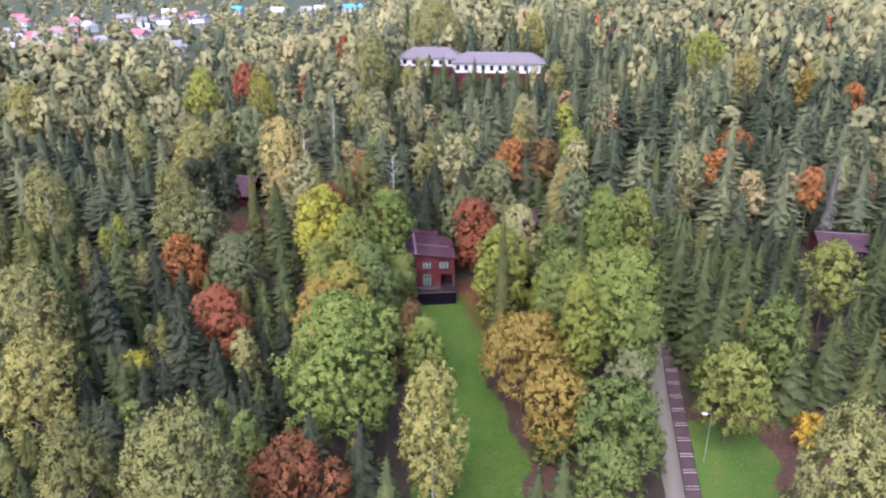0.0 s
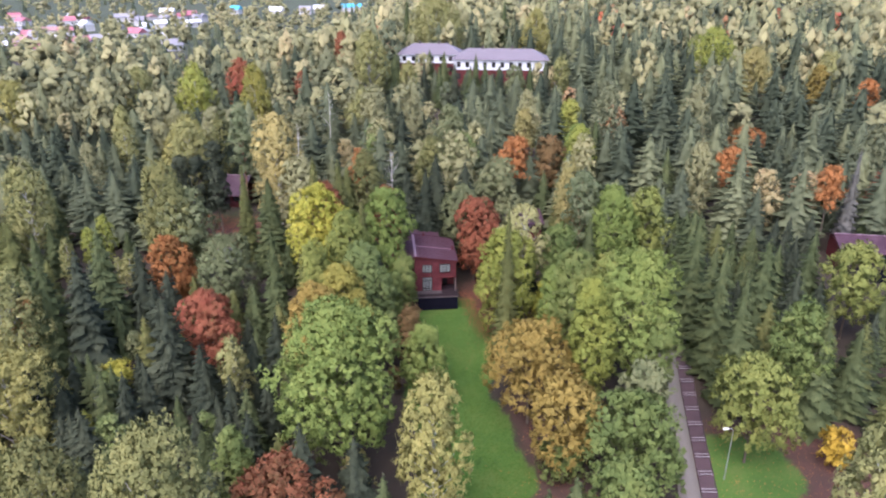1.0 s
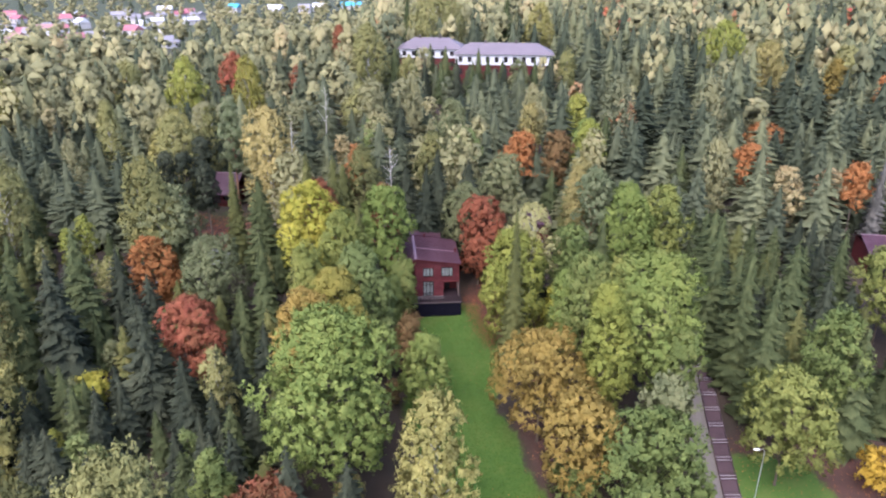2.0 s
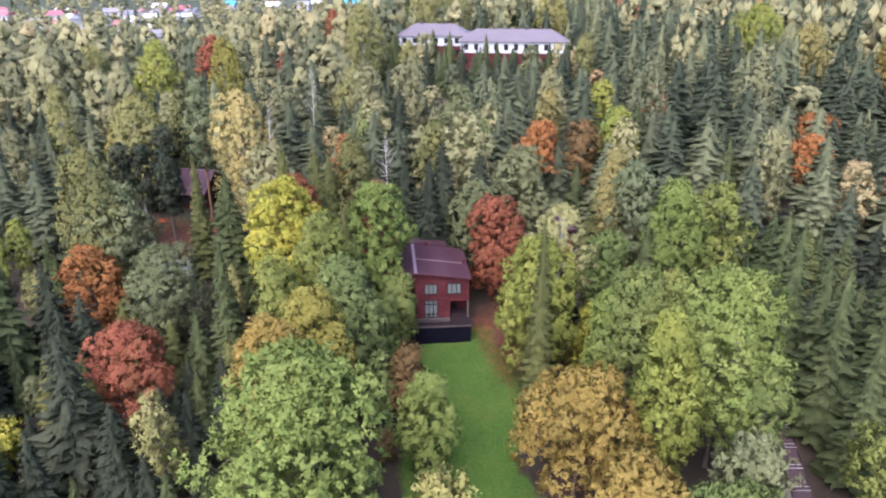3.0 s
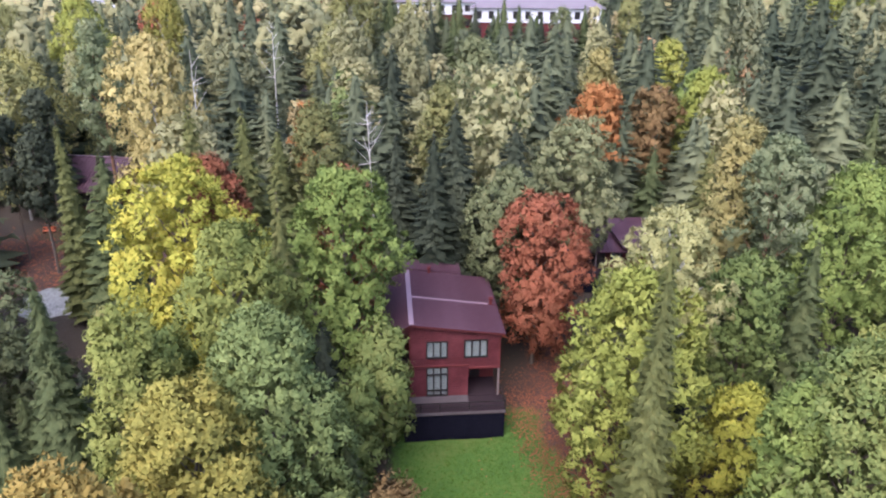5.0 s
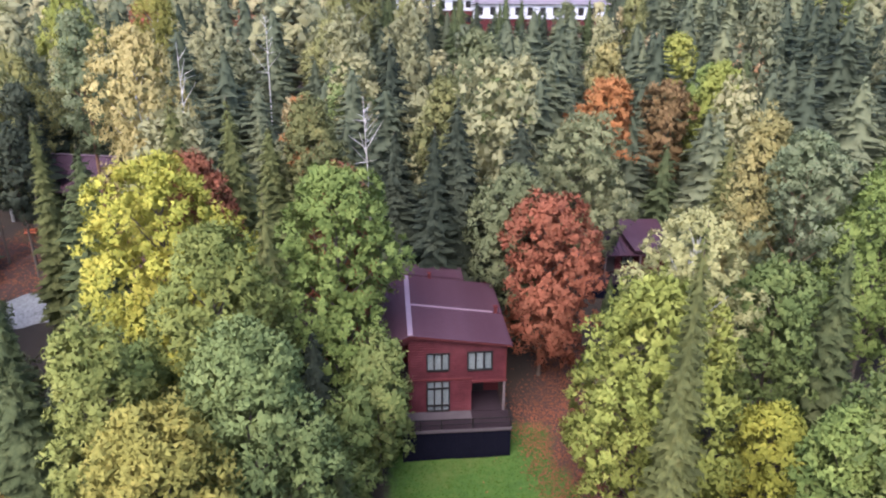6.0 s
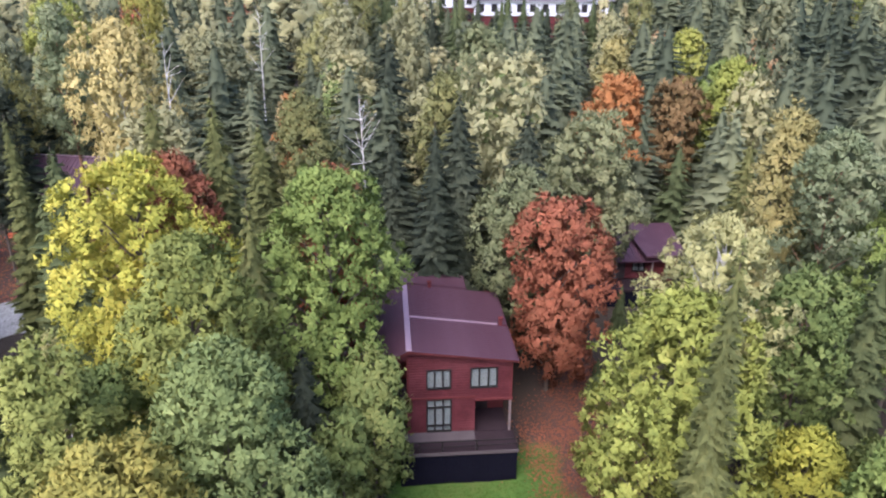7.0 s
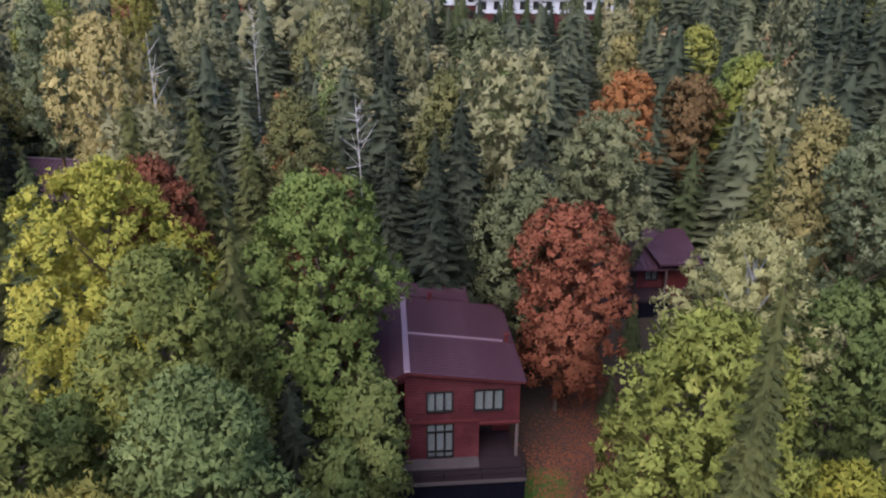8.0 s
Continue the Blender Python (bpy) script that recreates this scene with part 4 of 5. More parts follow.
def hill_stairs():
    s = new("hillside_stairs")
    s.location = (40.75, 95.7, gz(40.75, 95.7))
    tagged(s, "long brown boarded stairs with pale double nosings beside the path", "stairs")
    o = Vector(s.location)
    y = 52.0
    while y < 138:
        y2 = y + 3.36
        z = gz(stair_x(y), y + 1.7) + 0.22
        rise = 0.17
        xa, xb = stair_x(y), stair_x(y2)
        dz = (gz(xb, y2) - gz(xa, y))
        bm = slab(bmesh.new(), [(xa - 1.15, y + 1.16, z), (xa + 1.15, y + 1.16, z), (xb + 1.15, y2, z + dz * 0.35), (xb - 1.15, y2, z + dz * 0.35)], 0.5)
        part("landing", bm, STAIRM, s).location = -o
        for k in range(2):
            zz = z - dz * 0.32 * (1 - k * 0.5) + 0.02
            yy = y + 0.58 * k
            part("tread", boxed(xa - 1.15, xa + 1.15, yy, yy + 0.58, zz - 0.45, zz), STAIRM, s).location = -o
            part("nosing", boxed(xa - 1.16, xa + 1.16, yy - 0.02, yy + 0.055, zz + 0.004, zz + 0.03), NOSING, s).location = -o
        for sx in (-1.22, 1.15):
            bm = slab(bmesh.new(), [(xa + sx, y, z - dz * 0.3 + 0.06), (xa + sx + 0.07, y, z - dz * 0.3 + 0.06), (xb + sx + 0.07, y2, z + dz * 0.4 + 0.06), (xb + sx, y2, z + dz * 0.4 + 0.06)], 0.45)
            part("stringer", bm, STAIRM, s).location = -o
        y = y2


def street_lamp(x, y):
    z = gz(x, y)
    o = new("street_lamp")
    o.location = (x, y, z)
    tagged(o, "tall grey steel lamp post with a white head", "street lamp")
    tv, tf = tubes([((0, 0, -0.3), 0.10, (0, 0, 0.8), 0.10), ((0, 0, 0.8), 0.075, (0, 0, 9.2), 0.05)], 8)
    pole = new("pole", fast_mesh("pole", tv, tf, METAL, True))
    tv, tf = tubes([((0, 0, 9.2), 0.045, (-0.35, -0.1, 9.6), 0.04), ((-0.35, -0.1, 9.6), 0.04, (-1.0, -0.3, 9.75), 0.035)], 8)
    arm = new("arm", fast_mesh("arm", tv, tf, METAL, True))
    pole.parent = arm.parent = o
    bm = boxed(-1.75, -0.95, -0.52, -0.2, 9.70, 9.84, bevel=0.04)
    part("lamp_head", bm, WHITE, o, "white lamp head")


def gravel_pad(cx, cy, rx, ry):
    v, f = [(cx, cy, gz(cx, cy) + 0.14)], []
    n = 48
    for ring, k in ((0.5, 0.14), (0.94, 0.12), (1.0, -0.3)):
        for i in range(n):
            a = 2 * math.pi * i / n
            w = ring * (1 + 0.10 * math.sin(3 * a + 1) + 0.06 * math.sin(7 * a))
            x, y = cx + rx * w * math.cos(a), cy + ry * w * math.sin(a)
            v.append((x, y, gz(x, y) + k))
    for i in range(n):
        j = (i + 1) % n
        f.append((0, 1 + i, 1 + j))
        for r in (0, 1):
            p, q = 1 + r * n, 1 + (r + 1) * n
            f += [(p + i, q + i, q + j), (p + i, q + j, p + j)]
    ob = new("gravel_pad", fast_mesh("gravel_pad", np.array(v), np.array(f), GRAVEL, True))
    tagged(ob, "pale white gravel pad at the edge of the clearing", "gravel", kind="structure")


def park_bench(x, y, turn):
    o = new("park_bench")
    o.matrix_world = pose(x, y, gz(x, y), 0, 0, turn)
    tagged(o, "small bright orange bench in the clearing under the pines", "bench")
    for k in range(3):
        part("seat_slat", boxed(-0.9, 0.9, -0.24 + 0.16 * k, -0.11 + 0.16 * k, 0.42, 0.46, bevel=0.008), ORANGE, o)
    for k in range(2):
        part("back_slat", boxed(-0.9, 0.9, 0.27, 0.31, 0.58 + 0.2 * k, 0.73 + 0.2 * k, bevel=0.008), ORANGE, o)
    for sx in (-0.75, 0.68):
        part("leg", boxed(sx, sx + 0.07, -0.22, -0.15, -0.1, 0.42), FRAME, o)
        part("back_leg", boxed(sx, sx + 0.07, 0.2, 0.27, -0.1, 0.95), FRAME, o)


GRAVEL = surface("pale_gravel", (0.06, 0.06, 0.05), (0.34, 0.34, 0.33), 0.5, 0.9, bump=0.8, stain=(0.07, 0.08, 0.05))
ORANGE = surface("orange_paint", (0.42, 0.09, 0.03), (0.52, 0.13, 0.05), 2.0, 0.6)
gravel_pad(-49.8, 158.5, 4.4, 3.4)
park_bench(-59.5, 176.5, 6)
hill_path()
hill_stairs()
street_lamp(43.4, 95.1)

# ---- the trees that stand singly ----
tree("broad", "lime", -24.8, 137.6, 25.7, 12.0, True)
tree("broad", "meadow", -18.1, 128.6, 25.4, 8.4, True)
tree("broad", "rust", -24.2, 143.4, 24.1, 6.9)
tree("broad", "mint", -11.4, 138.7, 24.2, 10.6, True)
tree("broad", "rust", -11.9, 143.7, 22.6, 6.0)
tree("broad", "bluegreen", -14.3, 121.5, 22.9, 9.3)
tree("broad", "gold", -20.5, 107.4, 24.5, 9.0)
tree("broad", "straw", -17.2, 115.5, 23.1, 9.1)
tree("spruce", "fir", -31.3, 126.3, 23.6, 8.0)
tree("broad", "sage", -43.2, 135.1, 16.2, 12.4)
tree("broad", "orange", -54.7, 137.1, 15.6, 9.5)
tree("broad", "scarlet", -42.3, 118.2, 16.1, 10.9)
tree("broad", "leafgreen", -8.1, 134.0, 13.3, 6.0)
tree("broad", "rust", 6.5, 147.8, 18.3, 9.9)
tree("broad", "sage", 3.7, 153.0, 18.6, 8.5)
tree("broad", "sage", 12.6, 163.3, 20.1, 10.9)
tree("broad", "orange", 17.4, 176.1, 20.8, 8.2)
tree("spruce", "dark", -8.6, 163.0, 19.2, 9.6)
tree("broad", "olive", -2.8, 175.6, 20.3, 9.1)
tree("spruce", "dark", -1.7, 156.2, 25.3, 9.7)
tree("spruce", "dark", -4.0, 153.9, 23.3, 8.0)
tree("spruce", "dark", 4.6, 156.4, 23.5, 10.6)
tree("spruce", "olive", 11.2, 122.1, 30.0, 5.0)
tree("broad", "lime2", 11.3, 128.5, 21.3, 11.5)
tree("sparse", "cream", 15.4, 134.0, 24.1, 9.4)
tree("broad", "leafgreen", 22.4, 135.1, 18.7, 7.8)
tree("pine", "pine", 28.2, 146.0, 25.0, 8.0)
tree("broad", "straw2", 26.5, 150.6, 24.1, 6.4)
tree("broad", "mint", 34.0, 142.1, 22.9, 9.7)
tree("broad", "meadow", 42.0, 146.0, 20.8, 9.7)
tree("broad", "leafgreen", 22.0, 117.0, 24.3, 8.9)
tree("broad", "mint", 32.0, 113.2, 26.0, 15.4)
tree("broad", "lime2", 23.2, 106.8, 25.8, 7.4)
tree("spruce", "fir", 48.2, 135.4, 23.5, 9.2)
tree("broad", "lime", 19.8, 127.4, 12.8, 7.0)
tree("broad", "mint", 18.9, 118.0, 20.9, 5.1)
tree("birch", "amber", -40.3, 173.4, 25.8, 12.5)
tree("birch", "pale", -64.5, 181.1, 22.0, 10.0)
tree("birch", "straw", -56.9, 222.6, 25.9, 9.6)
tree("birch", "olive", -53.9, 141.9, 23.7, 7.1)
tree("broad", "olive", -17.9, 163.4, 20.8, 8.3)
tree("broad", "orange", -19.8, 170.5, 20.1, 4.6)
tree("broad", "mint", -3.4, 110.5, 14.3, 7.9)
tree("spruce", "fir", -37.4, 151.0, 22.2, 8.8)
tree("spruce", "olive", -27.0, 148.3, 27.8, 9.5)
tree("spruce", "olive", -21.8, 147.7, 27.8, 9.4)
tree("pine", "pine", -49.7, 178.6, 28.6, 5.5)
tree("spruce", "dark", -61.0, 184.1, 17.2, 8.6)
tree("spruce", "olive", -21.9, 161.2, 20.8, 8.4)
tree("birch", "pale", -24.3, 219.4, 18.0, 10.0)
tree("spruce", "olive", -15.6, 133.5, 25.7, 8.7)
tree("broad", "meadow", -22.8, 121.0, 23.2, 6.4)
tree("broad", "leafgreen", -22.9, 127.0, 18.2, 5.0)
tree("spruce", "dark", -12.8, 133.0, 15.7, 6.7)
tree("spruce", "olive", -44.0, 156.0, 23.1, 6.2)
tree("spruce", "fir", 28.8, 138.0, 19.9, 7.1)
tree("broad", "leafgreen", 22.5, 79.0, 17.7, 8.5)
tree("spruce", "fir", 16.4, 77.0, 18.6, 8.8)
tree("broad", "leafgreen", -9.6, 129.0, 13.2, 4.0)
tree("broad", "brown", -6.1, 118.0, 13.3, 5.2)
tree("broad", "meadow", 76.9, 128.0, 19.2, 11.0, True)
tree("spruce", "fir", 88.5, 131.0, 20.0, 9.0)
tree("spruce", "fir", 72.1, 135.0, 19.2, 8.3)
tree("broad", "brown", 26.8, 182.7, 18.5, 7.4)
tree("broad", "lime2", 34.7, 185.9, 19.7, 8.3)
tree("spruce", "fir", 39.5, 189.6, 21.6, 10.1)
tree("spruce", "fir", 24.0, 171.4, 15.2, 7.6)
tree("broad", "straw2", 22.2, 200.4, 19.3, 5.6)
tree("broad", "sage", 1.6, 192.6, 22.7, 9.1)
tree("broad", "bluegreen", 4.5, 181.3, 19.5, 8.3)
tree("spruce", "dark", -11.3, 194.9, 22.3, 11.2)
tree("spruce", "fir", 46.3, 127.3, 27.0, 8.9)
tree("spruce", "fir", 47.9, 117.9, 26.3, 8.7)
tree("spruce", "fir", 48.8, 110.4, 26.0, 8.6)
tree("spruce", "fir", 58.0, 123.9, 23.7, 11.9)
tree("broad", "leafgreen", 57.9, 107.7, 21.4, 8.6)
tree("broad", "meadow", 47.6, 98.3, 17.7, 13.2, True)
tree("broad", "yellow", 61.5, 97.5, 6.3, 5.0)
tree("spruce", "fir", 68.1, 108.7, 17.4, 8.7)
tree("spruce", "fir", 61.1, 106.4, 20.7, 10.4)
tree("spruce", "dark", 62.0, 120.1, 19.9, 9.9)
tree("spruce", "grey", 93.6, 162.3, 24.0, 5.8)
tree("broad", "orange", 87.6, 161.1, 20.1, 5.0)
tree("broad", "scarlet", 102.3, 165.2, 16.9, 5.7)
tree("broad", "orange", 86.1, 206.4, 12.5, 10.0)
tree("broad", "orange", 71.0, 175.1, 18.1, 7.9)
tree("broad", "mint", -15.7, 95.2, 27.8, 19.3)
tree("birch", "pale2", -1.5, 84.3, 25.3, 8.7)
tree("spruce", "dark", -63.3, 118.4, 24.5, 12.3)
tree("spruce", "fir", -69.4, 117.7, 23.0, 11.5)
tree("spruce", "dark", -46.4, 111.1, 21.5, 10.7)
tree("birch", "pale", -89.0, 151.0, 23.2, 10.0)
tree("birch", "pale", -32.9, 68.8, 29.6, 15.3)
tree("birch", "pale2", -65.6, 97.0, 19.3, 15.0)
tree("birch", "pale", -74.2, 112.0, 22.8, 12.8)
tree("broad", "scarlet", -21.2, 82.0, 15.3, 14.0)
tree("broad", "lime", -56.2, 111.8, 6.8, 6.5)
tree("broad", "leafgreen", 27.6, 92.5, 16.6, 15.0, True)
tree("broad", "sage", 30.6, 98.5, 18.0, 7.5)
tree("broad", "leafgreen", 34.3, 107.0, 18.5, 8.0)
tree("broad", "leafgreen", 17.6, 95.3, 6.9, 6.9)
tree("broad", "gold", 14.0, 106.4, 18.4, 13.9)
tree("broad", "gold", 18.2, 94.8, 18.3, 10.6)
tree("spruce", "dark", -19.1, 83.9, 20.4, 10.2)
tree("spruce", "dark", -12.0, 84.1, 18.4, 9.2)
tree("spruce", "fir", -7.7, 77.7, 18.3, 8.3)
tree("spruce", "fir", 13.2, 78.0, 15.5, 7.7)
tree("spruce", "fir", -85.1, 149.7, 13.2, 6.6)
tree("spruce", "fir", -63.6, 127.8, 23.5, 11.8)
tree("spruce", "dark", -58.0, 130.5, 18.4, 9.2)
tree("birch", "olive", -59.1, 147.6, 24.9, 10.4)
tree("broad", "sage", -52.8, 143.7, 22.1, 10.8)
tree("birch", "pale", -83.9, 190.6, 23.4, 5.8)
tree("birch", "pale", -100.7, 243.9, 21.7, 11.5)
tree("birch", "lime2", -79.1, 235.0, 23.2, 12.0)
tree("broad", "scarlet", -50.2, 267.3, 13.3, 7.3)
tree("spruce", "dark", -108.7, 213.7, 16.7, 8.4)
tree("spruce", "fir", 55.4, 178.2, 18.3, 9.2)
tree("birch", "straw2", 109.8, 263.7, 18.9, 14.3)
tree("broad", "scarlet", -70.0, 255.0, 22.5, 8.9)
tree("broad", "scarlet", -40.8, 300.0, 21.9, 5.1)
tree("birch", "pale", 51.0, 72.0, 28.2, 13.9)
tree("spruce", "dark", 13.8, 128.0, 8.6, 4.3)
tree("broad", "leafgreen", -29.2, 86.0, 17.0, 4.9)
tree("birch", "olive", -48.9, 75.0, 22.5, 11.0)
tree("spruce", "fir", -18.0, 266.0, 15.8, 6.5)
tree("birch", "pale", -12.5, 264.0, 15.6, 6.5)
tree("spruce", "dark", -7.0, 267.0, 16.0, 6.5)
tree("spruce", "fir", -1.5, 263.5, 15.3, 6.5)
tree("spruce", "dark", 4.0, 266.0, 15.6, 6.5)
tree("spruce", "fir", 9.5, 264.0, 15.2, 6.5)
tree("spruce", "fir", 14.8, 266.5, 15.7, 6.0)
tree("broad", "sage", 25.5, 264.0, 14.4, 6.5)
tree("spruce", "fir", 31.0, 266.0, 15.8, 6.5)
tree("spruce", "dark", 36.5, 264.0, 16.0, 6.5)
tree("birch", "pale", 42.0, 266.0, 16.4, 6.5)
tree("spruce", "fir", -14.5, 279.5, 11.0, 5.5)
tree("spruce", "fir", 3.5, 280.5, 9.5, 5.5)
tree("spruce", "fir", 8.0, 278.5, 8.0, 5.0)
tree("spruce", "fir", 16.5, 281.0, 9.0, 5.0)
tree("spruce", "fir", 25.5, 279.0, 8.2, 5.5)
tree("spruce", "fir", 29.5, 282.0, 9.6, 5.0)
tree("spruce", "fir", 34.0, 280.0, 10.5, 6.0)
tree("spruce", "fir", 38.5, 281.5, 12.5, 6.0)
tree("spruce", "fir", 12.3, 283.0, 14.6, 5.7)
tree("spruce", "fir", -5.3, 283.0, 16.5, 8.8)
tree("spruce", "fir", 0.2, 283.0, 15.5, 8.8)
tree("spruce", "fir", -10.1, 283.0, 15.5, 6.6)
tree("spruce", "fir", -18.4, 283.0, 16.0, 9.7)
tree("spruce", "fir", 21.2, 283.0, 9.9, 6.6)
tree("spruce", "fir", -28.5, 283.0, 11.9, 8.8)
tree("birch", "pale", -26.0, 262.0, 26.0, 12.1)
tree("broad", "scarlet", -40.6, 300.0, 21.8, 4.1)
tree("birch", "pale", -3.6, 340.0, 26.9, 23.2)
tree("spruce", "fir", -42.1, 330.0, 32.8, 6.5)
tree("spruce", "fir", -16.4, 340.0, 30.2, 6.7)
tree("spruce", "fir", 27.6, 345.0, 28.6, 9.4)
tree("birch", "pale2", 41.0, 335.0, 22.9, 12.7)
tree("birch", "pale2", 112.3, 270.0, 17.9, 9.4)
tree("birch", "pale", 134.8, 260.0, 18.5, 12.1)
tree("birch", "lime2", 102.1, 285.0, 20.5, 17.5, True)
tree("birch", "pale2", -132.5, 225.0, 21.3, 13.4)
tree("birch", "pale", -88.1, 200.0, 20.4, 5.5)
tree("birch", "pale2", -66.5, 188.0, 21.0, 11.4)
tree("broad", "scarlet", -48.8, 255.0, 17.3, 4.4)
tree("broad", "orange", 135.3, 235.0, 17.8, 6.7, True)
tree("broad", "gold", 126.3, 250.0, 18.2, 7.0, True)
tree("spruce", "olive", 26.3, 158.0, 20.5, 7.8)
tree("broad", "lime2", 36.5, 212.0, 17.8, 7.8)
tree("broad", "mint", 34.7, 190.0, 18.1, 7.1)
tree("spruce", "fir", 48.5, 140.0, 21.0, 8.3)
tree("spruce", "fir", 47.8, 122.0, 23.8, 6.9)


def dead_tree(x, y, h, forks, seed, label):
    """A dead, bleached stem with bare side limbs."""
    rng = np.random.default_rng(seed)
    o = new("dead_tree")
    o.location = (x, y, gz(x, y))
    tagged(o, label, "dead tree")
    top = np.array((rng.uniform(-0.6, 0.6), rng.uniform(-0.6, 0.6), h))
    seg = [((0, 0, -0.3), 0.17, top * 0.6, 0.08), (top * 0.6, 0.08, top, 0.02)]
    for i in range(forks):
        k = rng.uniform(0.55, 0.97)
        a = rng.uniform(0, 6.28)
        L = (1.05 - k) * h * rng.uniform(0.3, 0.55) + 0.4
        p = top * k
        q = p + np.array((math.cos(a) * L * 0.6, math.sin(a) * L * 0.6, L * rng.uniform(-0.1, 0.9)))
        seg.append((p, 0.045, q, 0.012))
    tv, tf = tubes(seg, 5)
    s = new("trunk", fast_mesh("trunk", tv, tf, BARK_DEAD, True))
    s.parent = o


tree("broad", "leafgreen", 25.5, 126.0, 13.5, 8.5)
tree("broad", "meadow", 31.0, 130.0, 15.0, 8.0)
tree("spruce", "dark", 17.0, 139.0, 15.0, 6.0)
for px, py, ph in ((-58.1, 168.7, 19.0), (-52.7, 165.5, 18.0), (-61.6, 167.5, 20.0), (-55.5, 173.0, 21.0)):
    tree("pine", "dark", px, py, ph, 4.6)
dead_tree(-11.9, 168.0, 21.5, 22, 3, "thin grey dead spruce stem with bare twigs")
dead_tree(-32.0, 203.0, 24.0, 11, 4, "bleached forked dead birch stem above the wood")
dead_tree(-34.8, 171.5, 26.5, 13, 5, "bleached forked dead birch stem above the wood")

# ---- the rest of the wood: single trees near by, joined masses further off ----
HOMES = [(-4.4 + 2.6, 146, 12), (18.2, 168, 9), (-57, 187, 9), (91, 156, 8), (22, 205, 8)]


def is_open(x, y, margin=0.0):
    """True where no tree may stand."""
    if float(lawn_share(np.float64(x), np.float64(y))) > 0.15:
        return True
    if abs(x - stair_x(y) + 1.2) < 4.6 + margin and y < 140:
        return True
    if any(math.hypot(x - a, y - b) < r for a, b, r in HOMES):
        return True
    if -65 < x < -45 and 160 < y < 181:      # the clearing with red leaf litter
        return True
    if 78 < x < 97 and 129 < y < 152:        # before the low house
        return True
    if -60 < x < -38 and 140 < y < 181:
        return True
    if 44 < x < 64 and 78 < y < 101:
        return True
    if -20 < x < 45 and 281 < y < 318:
        return True
    return False


PROTO = []
for n, (kind, colour, h, w) in enumerate((
        ("spruce", "dark", 21, 10.8), ("spruce", "fir", 19, 10.0), ("spruce", "dark", 18, 8.6), ("spruce", "fir", 22, 11.0), ("spruce", "olive", 19.5, 9.6),
        ("birch", "pale", 21, 7.0), ("birch", "olive", 20, 6.6), ("birch", "lime2", 20, 7.0), ("broad", "sage", 17, 8.0), ("broad", "leafgreen", 16, 8.2),
        ("broad", "olive", 18, 8.0), ("broad", "orange", 14, 6.5), ("broad", "straw2", 17, 7.5), ("broad", "bluegreen", 17, 8.4), ("broad", "brown", 15, 6.5), ("pine", "pine", 22, 6.6))):
    PROTO.append((kind, colour, h, w, make_tree(kind, colour, h, w, np.random.default_rng(500 + n), 0.5)))
USED = set()


def species(x, y, rng):
    """Which prototype grows here: spruce on the right, more birch to the left and far off."""
    r = rng.random()
    conifer = 0.86 if x > 5 else 0.64
    if y > 230:
        conifer *= (0.95 if y < 330 else 0.7) if x > 0 else 0.75
    if r < conifer:
        return rng.choice((0, 1, 2, 3, 1, 4, 3, 4))
    if r < conifer + (1 - conifer) * 0.45:
        return rng.choice((5, 6, 7, 5))
    return rng.choice((8, 9, 10, 12, 13, 8, 10, 11, 14, 15))


FAR = []


